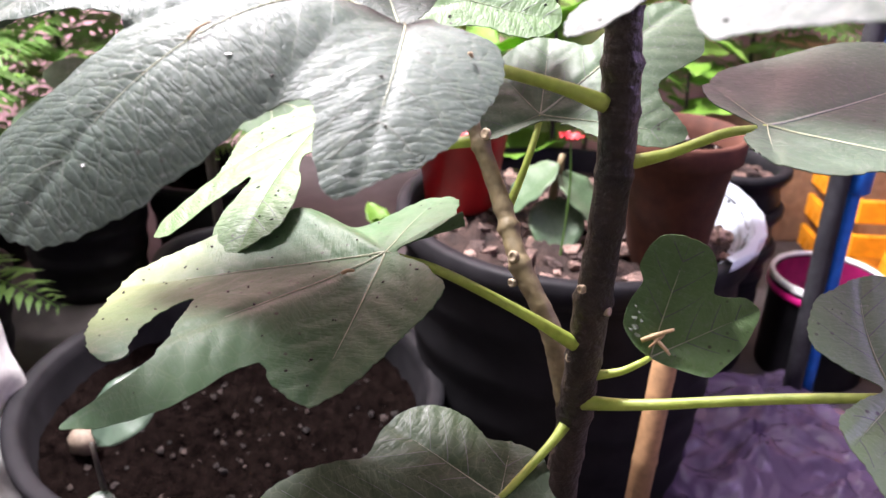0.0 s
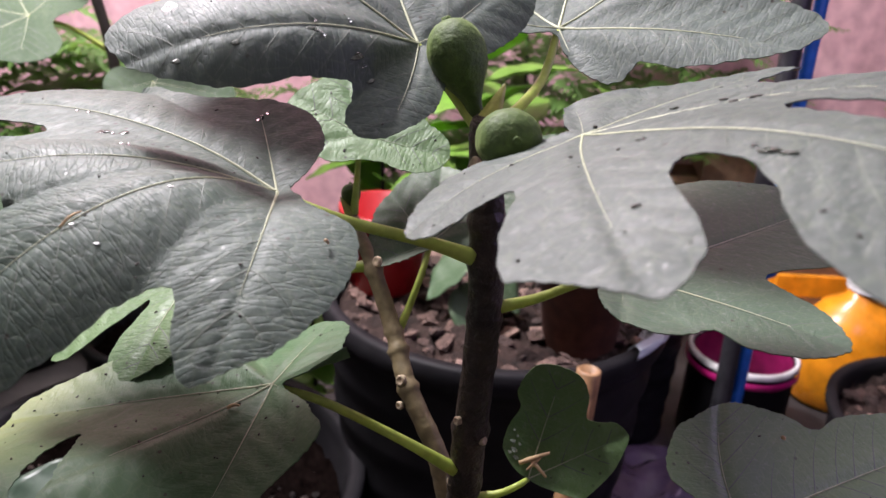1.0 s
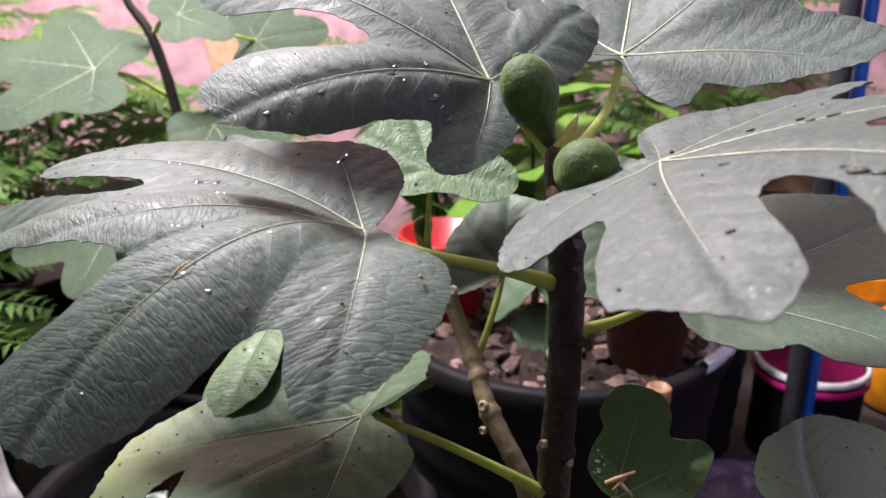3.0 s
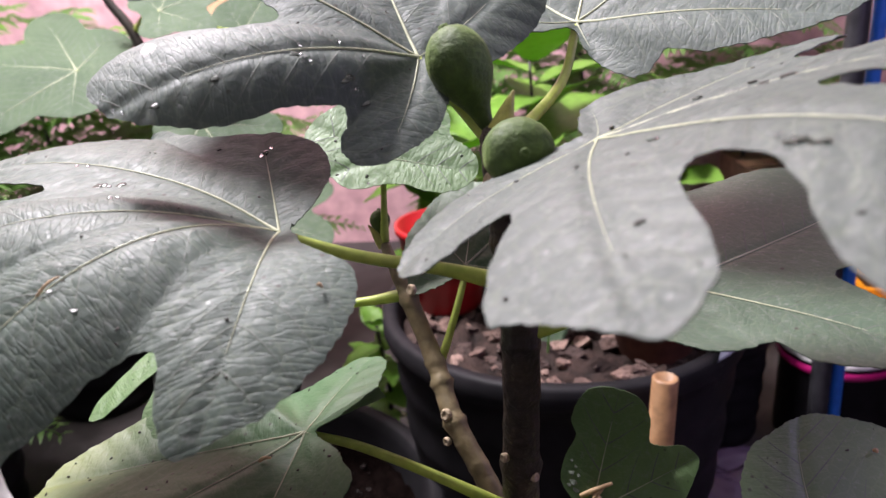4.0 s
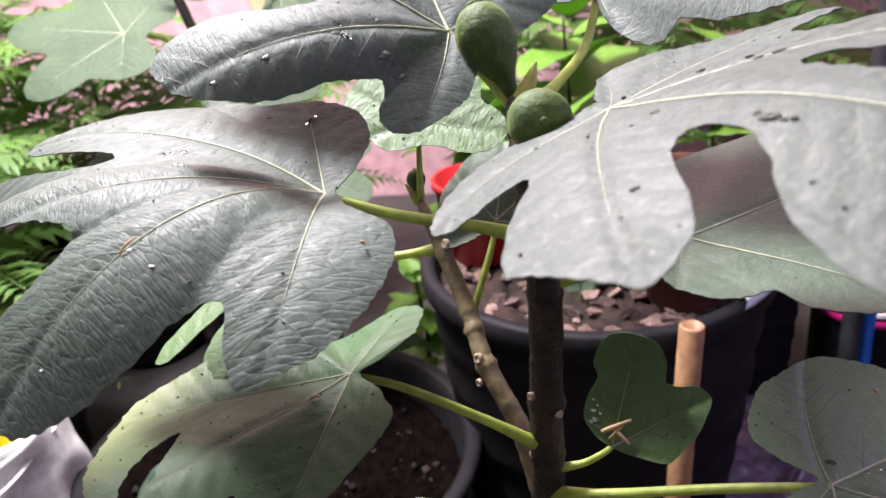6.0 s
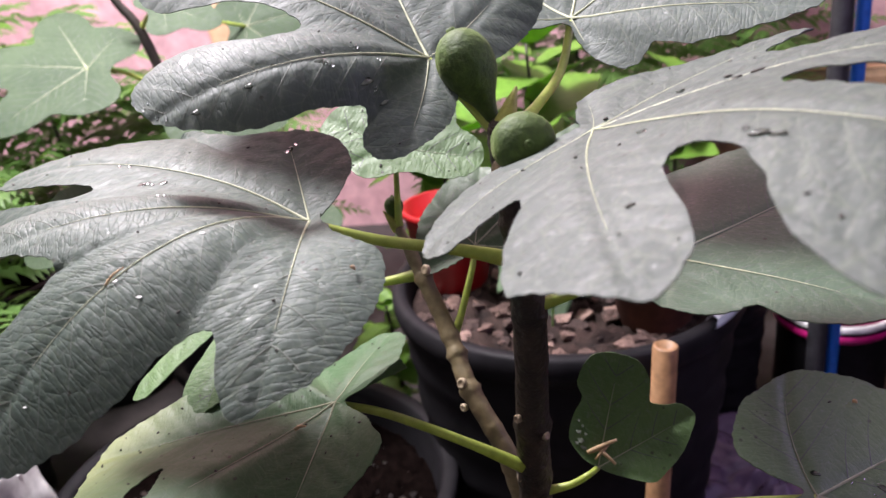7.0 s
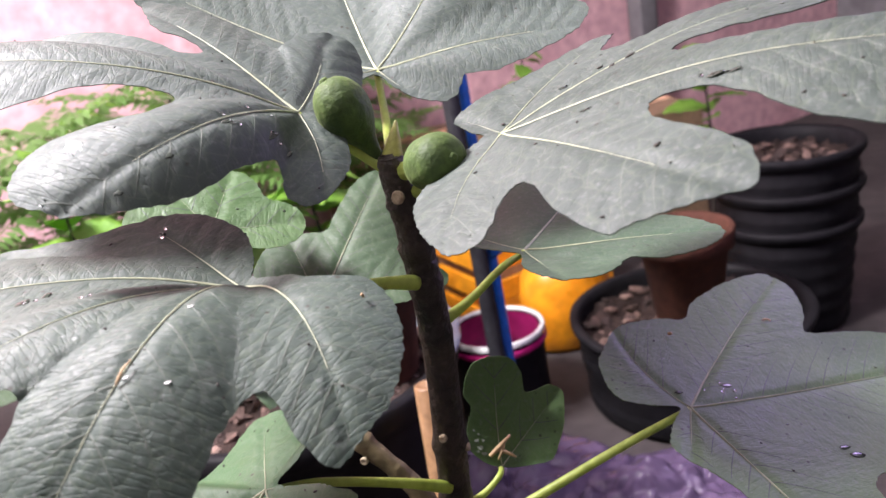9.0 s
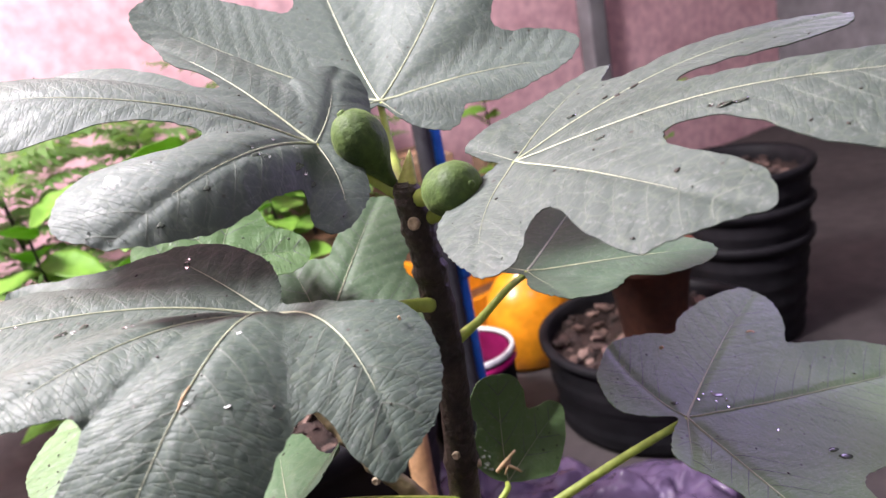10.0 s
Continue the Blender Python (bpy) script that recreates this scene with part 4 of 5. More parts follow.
leaf_east = fig_leaf(fig, (0.1468, 0.3204, 0.9179), (-0.27, 0.147, 0.952), (0.275, -0.935, 0.223),
         [(-89.0, 0.087, 0.018, -0.027, -1.47, 0.5, 0.33), (-30.6, 0.139, 0.03, 0.056, -1.55, 0.5, 0.15), (8.6, 0.3, 0.03, 0.119, -1.06, 0.5, 0.05), (52.0, 0.21, 0.02, 0.166, -1.38, 0.5, -0.28), (95.0, 0.097, 0.02, 0.175, -1.26, 0.5, -0.15), (150.0, 0.042, 0.016, 0.213, -0.14, 0.5, 0.14)],
         [(0.119, 0.362, 0.892), (0.130, 0.348, 0.898), (0.141, 0.332, 0.909)], LEAF, 4.2, cell=0.0018, label="large grey-green leaf with deep rounded gaps", wide=0.62,
         rim=[(-165, 8), (-140, 20), (-128, 36), (-112, 50), (-95, 62), (-82, 75), (-71.5, 87), (-64, 89), (-59, 81), (-56, 70), (-49.6, 65.5), (-45, 72), (-44, 86), (-42, 104), (-39, 118), (-34, 122), (-27, 131), (-21, 140), (-16, 131), (-14, 116), (-13.5, 100), (-11, 86), (-6, 82), (-2.5, 90), (-2, 104), (-4, 118), (-7, 132), (-8, 150), (-7, 175), (-2, 203), (6, 220), (13, 203), (16, 165), (17.5, 130), (19, 105), (22, 87), (25.6, 79), (30, 84), (29, 100), (27, 114), (27, 132), (31, 152), (41, 160), (51, 140), (59, 104), (62, 78), (70, 69), (76, 70), (83, 90), (87, 97), (94, 93), (104, 76), (116, 62), (135, 48), (150, 44), (161, 39), (175, 18)])
leaf_low = fig_leaf(fig, (0.0176, 0.3745, 0.7676), (-0.367, -0.262, 0.893), (-0.508, -0.747, -0.428),
         [(-160.0, 0.062, 0.02, -0.241, -1.79, 0.5, 0.0), (-62.0, 0.13, 0.028, 0.059, 1.3, 0.5, 0.25), (-20.0, 0.145, 0.03, 0.254, 1.97, 0.5, 0.1), (25.0, 0.092, 0.033, 0.168, -1.61, 0.5, -0.1), (85.0, 0.05, 0.025, 0.207, -1.14, 0.5, 0.0)],
         [(0.113, 0.372, 0.722), (0.085, 0.372, 0.739), (0.045, 0.373, 0.759)], LEAF_SHADE, 5.4, label="low drooping leaf, yellowing at its tip, speckled with dirt", veined=False, cell=0.0018,
         rim=[(101, 7), (81, 30), (76, 43), (72, 56), (59, 62), (46, 66), (30, 82), (19.7, 94), (9, 90), (3.4, 84), (0.6, 96), (-0.4, 116), (-2.1, 135), (-5.3, 153), (-7.8, 133), (-10.8, 114), (-16.5, 101), (-27, 90), (-36, 88), (-31, 98), (-23, 108), (-14.3, 120), (-18, 128), (-34, 127), (-55, 122), (-80, 86), (-110, 60), (-133, 54), (-156, 68), (-174, 61), (166, 41), (136, 41), (121, 21)])
leaf_under = fig_leaf(fig, (-0.032, 0.51, 0.792), (-0.262, -0.064, 0.963), (-0.687, -0.688, -0.233),
         [(-84.0, 0.07, 0.02, 0.043, -0.78, 0.5, 0.0), (-5.0, 0.14, 0.014, 0.086, -1.55, 0.5, 0.0), (30.0, 0.13, 0.022, 0.088, -1.94, 0.5, 0.0), (90.0, 0.06, 0.02, 0.043, -0.98, 0.5, 0.0)],
         [(0.060, 0.465, 0.796), (0.035, 0.470, 0.790), (0.0, 0.476, 0.786)], LEAF_YOUNG, 6.1, label="pale green narrow-lobed leaf under a larger leaf", cell=0.0018,
         rim=[(-150, 8), (-100, 38), (-45, 53), (-9, 70), (-2, 95), (-1, 117), (2, 128), (7, 123), (10, 104), (13, 87), (16.5, 73), (19, 85), (19, 106), (23, 128), (31, 126), (40, 112), (43.5, 85), (39, 57), (60, 47), (90, 42), (130, 16)])
leaf_small = fig_leaf(fig, (0.154, 0.3838, 0.7092), (0.021, -0.737, 0.676), (0.155, 0.67, 0.726),
         [(-98.0, 0.032, 0.016, 0.159, 1.88, 0.5, 0.0), (-56.0, 0.061, 0.017, 0.116, 2.58, 0.5, 0.0), (-6.0, 0.066, 0.018, 0.336, 3.47, 0.5, 0.0), (52.0, 0.036, 0.016, 0.152, 1.48, 0.5, 0.0), (98.0, 0.026, 0.014, 0.076, 0.74, 0.5, 0.0)],
         [(0.124, 0.378, 0.700), (0.138, 0.377, 0.704), (0.148, 0.377, 0.710)], LEAF_YOUNG, 7.7, cell=0.0012, wide=1.1, puff=0.0004, wave=0.001, label="small upright young leaf with dry debris at its base", stalk_radius=0.0018, ripple=0.00015,
         rim=[(-110, 5), (-104, 16), (-100, 30), (-88, 36), (-75, 45), (-65, 52), (-57, 58), (-48, 55), (-43, 49), (-34, 44), (-26, 52), (-16, 57), (-3, 58), (8, 57), (15, 52), (20, 45), (19, 37), (30, 31), (43, 25), (53, 20), (66, 8)])
leaf_right = fig_leaf(fig, (0.2472, 0.3233, 0.7336), (0.056, -0.268, 0.962), (0.79, -0.578, -0.207),
         [(-97.0, 0.066, 0.02, -0.004, 0.02, 0.5, 0.0), (-57.0, 0.159, 0.035, -0.009, 0.04, 0.5, 0.0), (20.5, 0.203, 0.035, -0.022, 0.11, 0.5, 0.0), (66.0, 0.14, 0.032, -0.015, 0.69, 0.5, -0.09), (138.0, 0.073, 0.03, 0.013, 0.4, 0.5, -0.3)],
         [(0.121, 0.378, 0.683), (0.150, 0.366, 0.692), (0.205, 0.342, 0.716)], LEAF_OLIVE, 8.5, label="broad low leaf with a purplish sheen", stalk_radius=0.0026, puff=0.00015, cell=0.0018,
         rim=[(-176, 6), (-127, 20), (-112, 37), (-84, 50), (-73, 66), (-67, 95), (-60, 140), (-52, 158), (-42, 140), (-28, 98), (-12, 120), (4, 178), (15, 195), (26, 178), (34, 152), (40, 122), (44, 113), (48, 127), (55, 143), (63.6, 147), (73, 125), (82, 100), (85, 83), (96, 82), (112, 79), (122, 75), (137, 64), (147, 60), (158, 52), (169, 46), (180, 38), (-175, 23)])
leaf_shaded = fig_leaf(fig, (0.1873, 0.3786, 0.8367), (0.087, -0.046, 0.995), (0.52, -0.85, -0.085),
         [(-45.0, 0.045, 0.02, 0.037, 0.2, 0.5, 0.0), (28.0, 0.104, 0.022, 0.074, 0.41, 0.5, -0.2), (92.0, 0.165, 0.03, 0.091, 0.6, 0.5, -0.08), (160.0, 0.055, 0.025, 0.01, 0.11, 0.5, 0.0)],
         [(0.126, 0.368, 0.820), (0.145, 0.370, 0.825), (0.168, 0.373, 0.834)], LEAF_DIM, 9.2, label="leaf shaded by the broad one above it", stalk_radius=0.0022, puff=0.0002, cell=0.0018,
         rim=[(-90, 6), (-72, 12), (-69, 28), (-55, 45), (-42, 54), (-30, 60), (-17, 61), (-6.5, 62), (-6, 80), (1, 95), (8, 102), (17, 105), (27, 97), (36, 88), (45, 76), (56, 67.5), (61, 78), (62, 100), (66, 130), (80, 155), (92, 150), (104, 136), (118, 124), (130, 112), (138, 100), (149, 80), (160, 60), (170, 50), (-172, 30), (-140, 8)])
leaf_lowest = fig_leaf(fig, (0.079, 0.345, 0.645), (-0.05, -0.25, 0.95), (-0.96, -0.25, 0.0),
         [(0, 0.13, 0.038, 0.05, 0), (-50, 0.075, 0.03, 0.05, 0), (50, 0.10, 0.032, 0, -0.5), (-115, 0.035, 0.02, 0, 0), (110, 0.045, 0.025, 0, 0)],
         [(0.116, 0.383, 0.668), (0.105, 0.370, 0.660)], LEAF_WET, 10.4, label="lowest leaf, wet and glossy")
leaf_far = fig_leaf(fig, (0.0944, 0.4662, 0.8118), (-0.2, -0.5, 0.84), (0.97, -0.1, 0.17),
         [(-17, 0.08, 0.025, 0.05, -0.8), (43, 0.117, 0.028, 0.05, -0.6), (84, 0.062, 0.022, 0, 0), (122, 0.052, 0.02, 0, 0), (-160, 0.037, 0.016, 0, 0)],
         [(0.077, 0.443, 0.761), (0.083, 0.447, 0.775), (0.091, 0.457, 0.798)], LEAF_FAR, 11.4, label="dark leaf on the side shoot", stalk_radius=0.002, cell=0.0018,
         rim=[(-110, 6), (-150, 28), (-162, 38), (172, 38), (140, 45), (113, 54), (97, 61), (85, 62), (72, 58), (60, 58), (56, 72), (52, 95), (47, 112), (40, 118), (30, 108), (20, 96), (14, 70), (4, 65), (-8, 73), (-17, 80), (-26, 70), (-34, 40), (-32, 16), (-60, 6)])
leaf_tip = fig_leaf(fig, (0.050, 0.495, 0.868), (0, -0.6, 0.8), (1, 0, 0),
         [(-15, 0.055, 0.018, 0, 0), (150, 0.05, 0.02, 0, 0), (105, 0.05, 0.02, 0, 0), (55, 0.05, 0.02, 0, 0), (-160, 0.03, 0.014, 0, 0)],
         [(0.048, 0.487, 0.820), (0.049, 0.489, 0.840)], LEAF_YOUNG, 12.6, wide=0.7, label="fresh light green leaf at the tip of the side shoot", stalk_radius=0.0018)


def fig_fruit(base, tip, radius, label, seed, neck_end=0.42, neck_width=0.20):
    length = (Vector(tip) - Vector(base)).length
    prof = []
    for i in range(29):
        t = i / 28
        neck = neck_width + (1 - neck_width) / (1 + math.exp(-(t - neck_end) * 12))
        cap = math.sqrt(max(0.0, 1 - max(0.0, (t - 0.66) / 0.34) ** 2))
        prof.append((radius * neck * cap, length * t))
    ob = part("fig", lathe(prof, 36, axis_pose(base, tip), lump=0.03, seed=seed), FIG, fig, label)
    m = axis_pose(tip, Vector(tip) * 2 - Vector(base))
    part("eye", lathe([(radius * 0.17, -0.0012), (radius * 0.15, 0.0004), (radius * 0.08, 0.0007), (0.0, 0.0003)], 14, m), FIG, ob, "small scaly eye of the fruit")
    return ob


fig_fruit((0.1125, 0.3715, 0.904), (0.0935, 0.381, 0.951), 0.0135, "pear-shaped unripe green fig", 1)
fig_fruit((0.1183, 0.3512, 0.9063), (0.1223, 0.3224, 0.9137), 0.0128, "round unripe green fig", 2, 0.08, 0.3)
part("fruit_stalk", tube([(0.1155, 0.364, 0.903, 0.0045), (0.1172, 0.357, 0.905, 0.0048), (0.1186, 0.349, 0.9068, 0.006)], 6, 10), PETIOLE, fig)
fig_fruit((0.047, 0.489, 0.817), (0.0445, 0.497, 0.836), 0.0062, "tiny green fig", 3)
part("bud", lathe([(0.0055, -0.004), (0.005, 0.002), (0.003, 0.010), (0.0006, 0.018), (0, 0.0185)], 14, axis_pose((0.1140, 0.367, 0.9095), (0.121, 0.369, 0.928)), lump=0.05), BUD, fig, "pointed yellow-green tip bud")
part("bud", lathe([(0.0035, -0.002), (0.003, 0.002), (0.0016, 0.008), (0.0004, 0.013), (0, 0.0132)], 12, axis_pose((0.046, 0.487, 0.819), (0.036, 0.487, 0.836)), lump=0.05), BUD, fig)


# drops, dirt and dry bits on the leaves
for blade, rows in ((leaf_west, ((-0.003, -0.060, 3), (0.0, -0.058, 2.4), (-0.006, -0.0624, 2), (0.058, -0.0147, 1.6), (0.0552, -0.0134, 1.3), (0.067, -0.0495, 1.8), (0.0633, -0.047, 1.5), (0.079, -0.078, 1.2), (0.074, -0.074, 1.3), (-0.0125, -0.076, 1.2))),
                    (leaf_top, ((0.0488, 0.0063, 1.4), (0.0486, 0.0124, 2.2), (0.0458, 0.0141, 1.6), (0.0316, 0.0198, 2.6), (0.0291, 0.0227, 2.0), (0.0335, 0.0024, 1.5), (0.1256, 0.012, 1.4), (0.1236, 0.0102, 1.2), (0.12, 0.0182, 1.5), (0.116, 0.0215, 1.3), (0.0248, 0.0087, 1.1))),
                    (leaf_right, ((-0.006, 0.0121, 2.0), (0.011, 0.0175, 1.8), (0.0148, 0.0229, 1.5), (0.0198, 0.0244, 2.4), (0.0277, 0.0189, 2.2), (0.0279, 0.0132, 1.9), (0.0208, 0.0172, 1.5), (0.0524, -0.0051, 1.4))),
                    (leaf_east, ((0.0965, 0.003, 1.8), (0.1006, 0.0036, 1.5), (0.1058, 0.0038, 1.4), (0.0521, -0.0043, 1.4), (0.0194, 0.0296, 1.4)))):
    for i, (x, y, r) in enumerate(rows):
        blob(blade, "water_drop", x, y, r * 0.00065, 0.55, WATER, i + 3)
for blade, rows in ((leaf_west, ((0.068, -0.0496, 4.5), (0.059, -0.047, 3.5), (-0.002, -0.060, 3.5))), (leaf_top, ((0.0511, 0.0118, 2.6), (0.0803, 0.0197, 3.0), (0.1027, 0.0245, 3.2), (0.033, 0.0205, 4.5), (0.0262, 0.0268, 3))),
                    (leaf_east, ((0.1006, 0.0036, 5.5), (0.108, 0.0045, 3.5), (0.050, -0.0043, 3.2), (0.0178, 0.0292, 3))), (leaf_right, ((0.0237, 0.0226, 4.2), (-0.0051, 0.0116, 3), (0.0792, -0.0198, 4), (0.0844, -0.0252, 5)))):
    for i, (x, y, r) in enumerate(rows):
        blob(blade, "wet_patch", x, y, r * 0.00042, 0.06, WET, i + 31, 1.9)
for x, y, r in ((0.1046, -0.0065, 3.2), (0.1035, -0.004, 2.2), (0.1062, -0.003, 2.4), (0.1075, -0.006, 2.0)):
    blob(leaf_top, "white_splash", x, y, r * 0.0007, 0.035, SPLASH, int(r * 77), 1.4)
for x, y, q in ((0.010, 0.0085, 2.2), (0.014, 0.0105, 2.8), (0.018, 0.012, 2.0), (0.012, 0.0125, 1.6), (0.017, 0.008, 1.5), (0.021, 0.010, 1.3), (0.0085, 0.0045, 1.4), (0.0235, 0.0125, 1.0)):
    blob(leaf_small, "mildew_patch", x, y, q * 0.00065, 0.03, MILDEW, int(x * 9000), 1.3)
for blade, rows in ((leaf_west, ((0.0741, 0.0436, 1.5), (0.0664, 0.0547, 1.6), (0.005, 0.0977, 0.9), (0.1164, 0.0635, 1.0), (0.0405, 0.0323, 1.4))),):
    for i, (x, y, r) in enumerate(rows):
        blob(blade, "white_fleck", x, y, r * 0.00036, 0.08, SPLASH, i + 61, 2.2)
for x, y, r in ((0.0315, 0.0411, 1.6), (0.0388, 0.0395, 2.4), (0.0466, 0.0431, 2.2), (0.0938, -0.034, 1.8), (0.0359, -0.0233, 1.2), (-0.004, 0.0078, 1.5), (0.1301, -0.0442, 1.0)):
    blob(leaf_east, "dirt_crumb", x, y, r * 0.0006, 0.4, DIRT, int(x * 5000), 1.8)
for blade, a, b, r in ((leaf_small, (0.0072, 0.0062), (0.0151, -0.0085), 0.0012), (leaf_small, (0.010, 0.0013), (0.0025, -0.009), 0.001), (leaf_small, (0.012, -0.004), (0.004, 0.002), 0.0009), (leaf_low, (0.0236, -0.0052), (0.020, -0.0002), 0.0008),
                       (leaf_west, (-0.0095, 0.0655), (-0.008, 0.066), 0.0005), (leaf_west, (0.078, 0.044), (0.070, 0.0415), 0.0004), (leaf_right, (0.0563, 0.0835), (0.061, 0.0815), 0.0006), (leaf_right, (-0.0047, 0.0647), (-0.003, 0.063), 0.0008)):
    straw(blade, a, b, r)
for blade, count, size, seed, reach in ((leaf_low, 60, 0.00055, 1, 0.2), (leaf_under, 30, 0.0006, 2, 0.11), (leaf_east, 30, 0.0006, 3, 0.2), (leaf_west, 36, 0.0005, 4, 0.18), (leaf_top, 20, 0.0005, 5, 0.14), (leaf_right, 24, 0.0005, 6, 0.15), (leaf_tip, 16, 0.0006, 7, 0.05)):
    specks(blade, count, size, seed, reach)


# other plants
def sapling():
    ob = thing("fig_sapling", "slender dark-stemmed fig sapling with a few broad leaves", "sapling", at=(0, 0, 0))
    part("stem", tube([(-0.29, 1.12, 0.20, 0.008), (-0.30, 1.11, 0.5, 0.0075), (-0.307, 1.10, 0.748, 0.0072), (-0.329, 1.10, 0.871, 0.0066), (-0.36, 1.10, 0.93, 0.005), (-0.37, 1.1, 1.02, 0.004)], 8, 12, wobble=0.05), TWIG, ob)
    five = [(0, 0.13, 0.034, 0.05, -0.6), (52, 0.12, 0.030, 0, -0.5), (-52, 0.12, 0.030, 0, -0.5), (105, 0.07, 0.036, 0, 0), (-105, 0.07, 0.036, 0, 0)]
    for c, n, x, k, base in (((-0.395, 1.06, 0.842), (0.1, -0.5, 0.85), (-1, 0, 0.15), 1.2, (-0.318, 1.10, 0.80)),
                             ((-0.29, 1.09, 0.905), (0.0, -0.6, 0.8), (0.6, 0, 0.5), 0.7, (-0.333, 1.10, 0.876)),
                             ((-0.22, 1.20, 0.86), (0.1, -0.8, 0.6), (0.9, 0.1, 0.2), 0.8, (-0.335, 1.10, 0.885)),
                             ((-0.25, 1.06, 0.77), (0.1, -0.7, 0.7), (0.3, 0, -0.7), 0.85, (-0.309, 1.10, 0.74)),
                             ((-0.37, 1.0, 0.66), (0.0, -0.5, 0.85), (-0.7, -0.4, 0.0), 1.0, (-0.305, 1.10, 0.70)),
                             ((-0.19, 1.02, 0.66), (0.0, -0.5, 0.85), (0.7, -0.4, 0.0), 0.9, (-0.303, 1.10, 0.66))):
        lobes = [(a, l * k, w * k, p, q) for a, l, w, p, q in five]
        mid = tuple((np.array(c) + np.array(base)) / 2 + np.array((0, 0, 0.008)))
        fig_leaf(ob, c, n, x, lobes, [base, mid], LEAF_SAPLING, k * 5, cell=0.0042, stalk_radius=0.0024)
    return ob


sapling()


def leaflet_rows(bm, start, direction, up, length, pairs, size, droop, seed):
    """A feathery frond: a thin rachis with paired narrow leaflets."""
    rnd = random.Random(seed)
    d, u = Vector(direction).normalized(), Vector(up)
    side = d.cross(u).normalized()
    u = side.cross(d)
    pts = [Vector(start) + d * length * t - Vector((0, 0, droop * t * t)) for t in np.linspace(0, 1, pairs + 1)]
    tube([(*p, 0.0014 * (1 - 0.7 * i / pairs)) for i, p in enumerate(pts[::max(1, pairs // 5)])], 3, 5, bm)
    for i, p in enumerate(pts[1:], 1):
        t = i / pairs
        s = size * (0.45 + 1.1 * math.sin(math.pi * min(1, t * 0.9 + 0.12)) ** 0.8)
        for f in (1, -1):
            ax = (side * f + d * 0.55 + u * rnd.uniform(-0.25, 0.25)).normalized()
            wd = ax.cross(u).normalized() * s * 0.13
            tip = p + ax * s - Vector((0, 0, s * 0.2))
            mid = p + ax * s * 0.5 + u * s * 0.05
            v = [bm.verts.new(q) for q in (p, mid + wd, tip, mid - wd, mid + u * s * 0.03)]
            bm.faces.new((v[0], v[4], v[1]))
            bm.faces.new((v[1], v[4], v[2]))
            bm.faces.new((v[2], v[4], v[3]))
            bm.faces.new((v[3], v[4], v[0]))


def feathery(at, seed, count, height, spread):
    rnd = random.Random(seed)
    ob = thing("feathery_shrub", "feathery green seedling tree with fine paired leaflets", "shrub", "feathery shrubs", at)
    part("stem", tube([(0, 0, 0, 0.006), (0.01, 0.0, height * 0.5, 0.005), (-0.01, 0.01, height, 0.003)], 8, 8), TWIG, ob)
    for i in range(count):
        z = height * (0.45 + 0.6 * i / count)
        a = i * 2.4 + rnd.uniform(-0.3, 0.3)
        d = Vector((math.cos(a), math.sin(a), rnd.uniform(-0.05, 0.5)))
        bm = bmesh.new()
        leaflet_rows(bm, (0, 0, min(z, height)), d, (0, 0, 1), spread * rnd.uniform(0.7, 1.2), 18, 0.042, 0.05, seed + i)
        part("frond", bm, FERN, ob)
    return ob


feathery((-0.62, 1.36, GROUND), 1, 44, 0.62, 0.26)
feathery((-0.87, 1.45, GROUND), 2, 44, 0.70, 0.30)
feathery((-0.42, 1.48, GROUND), 3, 36, 0.52, 0.25)
feathery((-0.70, 1.00, GROUND), 4, 36, 0.50, 0.25)
feathery((0.30, 1.72, GROUND), 5, 44, 0.62, 0.28)
feathery((0.66, 1.86, GROUND), 6, 44, 0.66, 0.28)
feathery((0.03, 1.62, GROUND), 7, 44, 0.62, 0.28)


def ovate_leaf(length, width, seed):
    bm = bmesh.new()
    rows = []
    for i in range(15):
        t, row = i / 14, []
        w = width * math.sin(math.pi * t ** 0.8) ** 0.85 + 0.0004
        for j in range(-4, 5):
            s = j / 4
            row.append(bm.verts.new((length * t, w * s, -0.18 * length * t * t + 0.18 * w * abs(s) ** 1.5 + 0.0015 * math.sin(t * 21 + seed) * abs(s))))
        rows.append(row)
    for a, b in zip(rows, rows[1:]):
        for j in range(8):
            bm.faces.new((a[j], b[j], b[j + 1], a[j + 1]))
    return bm


def bush(at, seed, count, height, length, width, material, label):
    rnd = random.Random(seed)
    ob = thing("leafy_plant", label, "plant", "leafy plants", at)
    part("stem", tube([(0, 0, 0, 0.004), (0.012, 0.0, height * 0.55, 0.0035), (0.0, 0.008, height, 0.002)], 8, 8), TWIG, ob)
    for i in range(count):
        k = rnd.uniform(0.7, 1.15)
        z = height * (0.35 + 0.65 * (i + 1) / count)
        leaf = part("leaf", ovate_leaf(length * k, width * k, i), material, ob)
        leaf.matrix_basis = pose(0.006, 0.004, z, 0, 0, i * 137.5) @ pose(0.0, 0, 0, rnd.uniform(-25, 25), rnd.uniform(-45, 15), 0)
        leaf.modifiers.new("thickness", "SOLIDIFY").thickness = 0.0006
    return ob


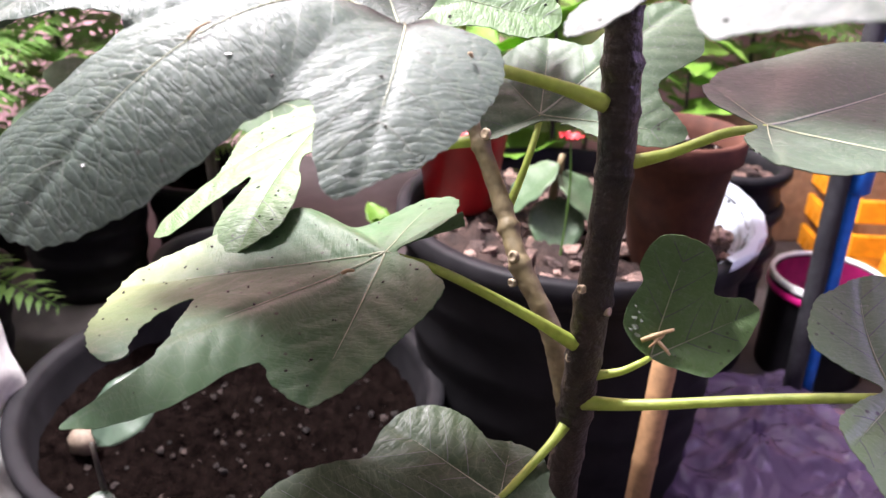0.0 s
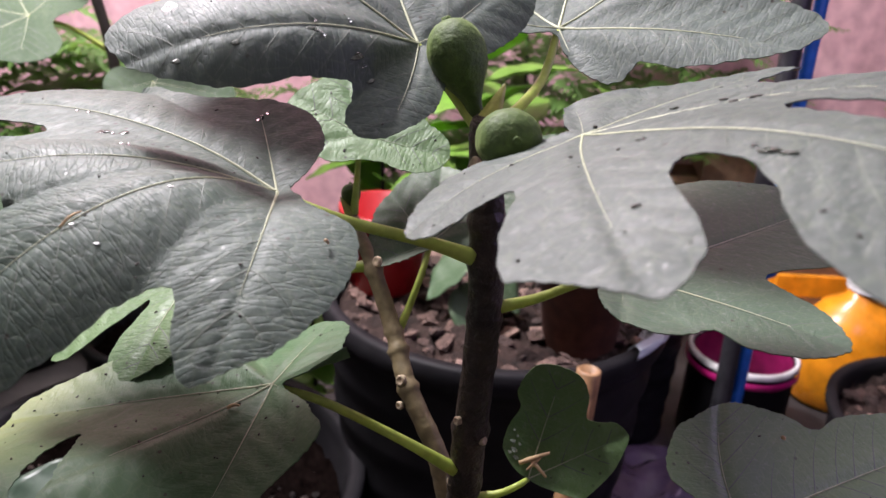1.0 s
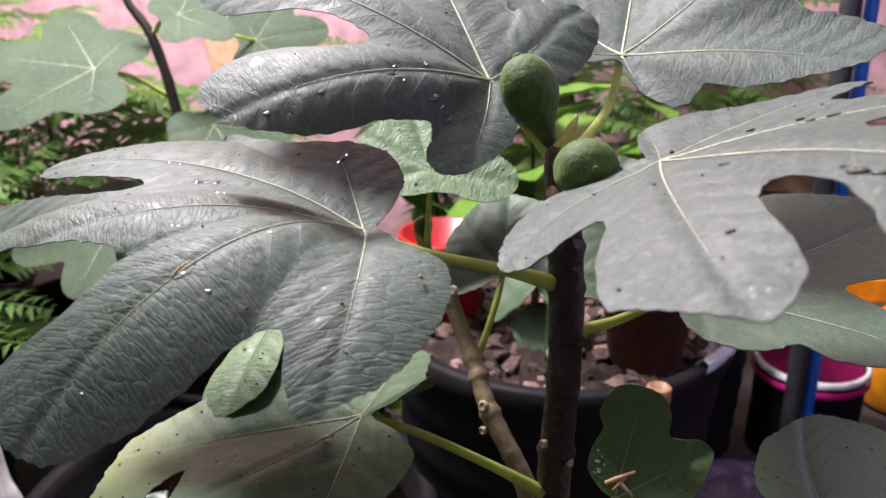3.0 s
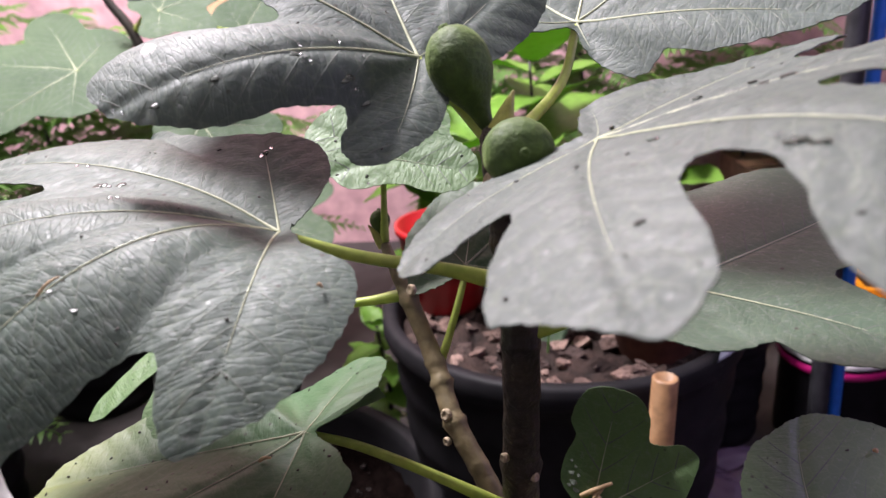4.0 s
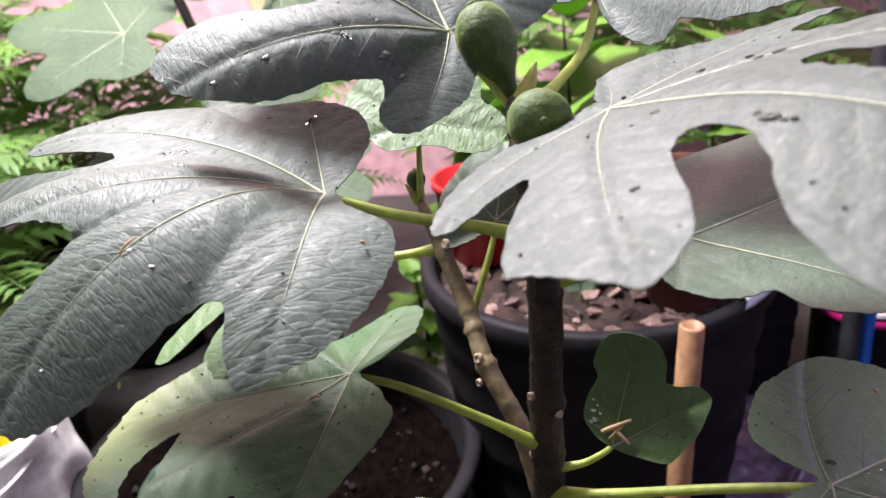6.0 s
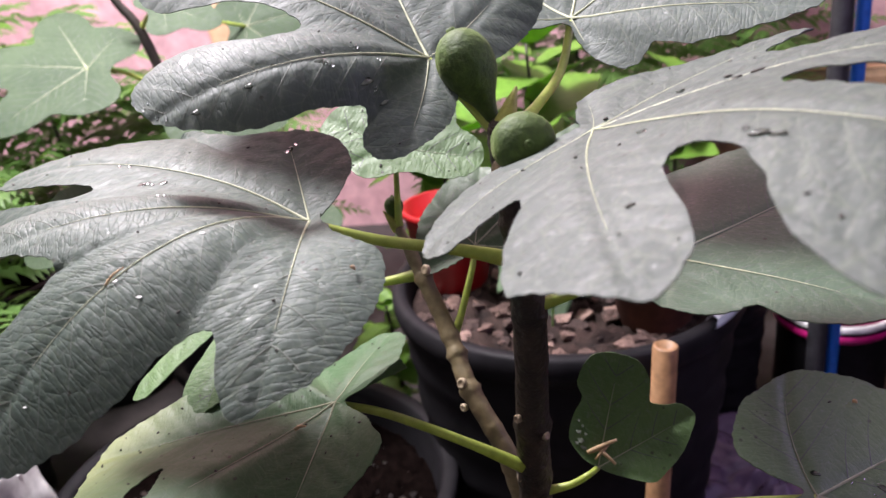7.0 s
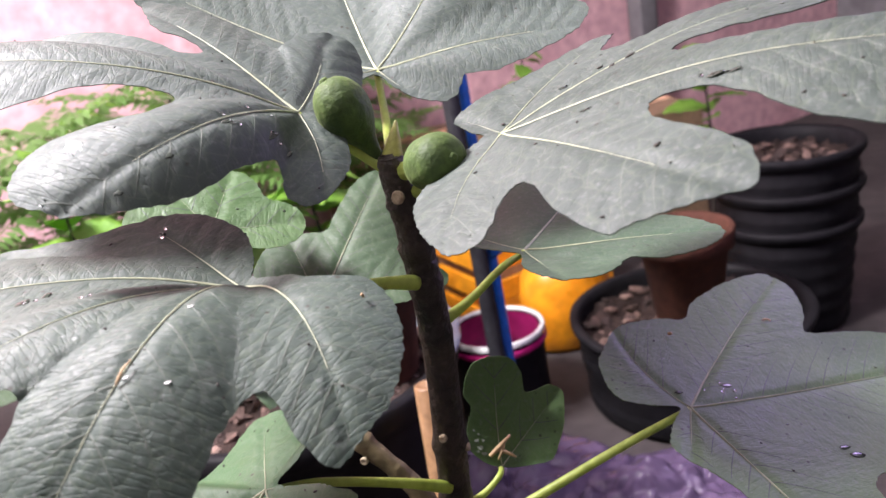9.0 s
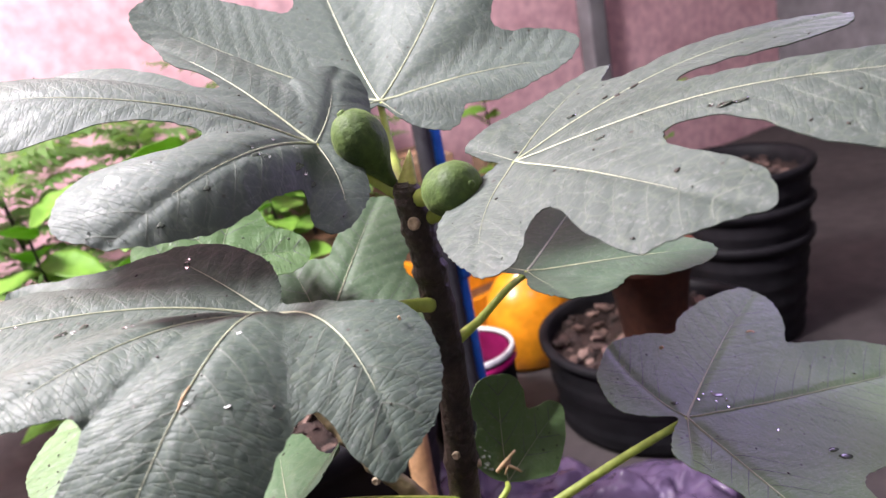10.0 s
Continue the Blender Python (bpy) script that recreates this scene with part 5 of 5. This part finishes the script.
bush((0.17, 1.20, GROUND), 1, 24, 0.60, 0.14, 0.05, BRIGHT, "bright green broad-leaved seedling in a pot")
bush((0.02, 1.32, GROUND), 2, 22, 0.56, 0.12, 0.034, BRIGHT, "bright green broad-leaved seedling in a pot")
bush((0.42, 1.42, GROUND), 3, 20, 0.50, 0.11, 0.032, BRIGHT, "bright green broad-leaved seedling in a pot")
bush((-0.06, 1.09, GROUND), 4, 16, 0.26, 0.06, 0.018, BRIGHT, "low weedy seedling beside the pots")
bush((-0.245, 0.55, GROUND), 5, 4, 0.29, 0.09, 0.026, GREYLEAF, "grey-green seedling with smooth oval leaves")
bush((1.15, 1.75, GROUND), 6, 24, 0.55, 0.08, 0.022, BRIGHT, "bright green small-leaved shrub by the wall")
bush((1.45, 1.45, GROUND), 7, 18, 0.5, 0.10, 0.03, BRIGHT, "bright green broad-leaved seedling in a pot")

sap2 = thing("chip_seedling", "thin woody cutting stuck in the bark chips", "seedling", at=(0.155, 0.93, 0.51))
part("stem", tube([(0, 0, 0, 0.006), (0.004, 0.0, 0.06, 0.0055), (0.012, 0.004, 0.12, 0.004)], 6, 10, wobble=0.06), BARK_YOUNG, sap2)
for i, (a, z) in enumerate(((200, 0.11), (330, 0.10), (270, 0.07))):
    o = part("leaf", ovate_leaf(0.085, 0.032, i), LEAF_FAR, sap2)
    o.matrix_basis = pose(0.008, 0, z, 0, 35, a)
    o.modifiers.new("thickness", "SOLIDIFY").thickness = 0.0006

bulb = part("seed_pod", lathe([(0, -0.02), (0.014, -0.018), (0.024, 0.0), (0.02, 0.016), (0.008, 0.021), (0.005, 0.017), (0.0, 0.015)], 28, lump=0.06), BEIGE)
bulb.matrix_basis = pose(-0.354, 0.742, 0.338, -30, 10, 0) @ Matrix.Diagonal((0.75, 0.75, 0.75, 1))
tagged(bulb, "round beige seed pod lying on dark soil", "seed pod")

flower = thing("red_flower", "small crimson flower on a thin stalk", "flower", at=(0.165, 0.86, 0.56))
part("stalk", tube([(0, 0, -0.05, 0.0012), (0.004, 0, 0.05, 0.0011), (0, 0, 0.11, 0.001)], 6, 6), FERN, flower)
for i in range(7):
    o = part("petal", ovate_leaf(0.016, 0.006, i), RED, flower)
    o.matrix_basis = pose(0, 0, 0.11, 0, -35, i * 51.4)
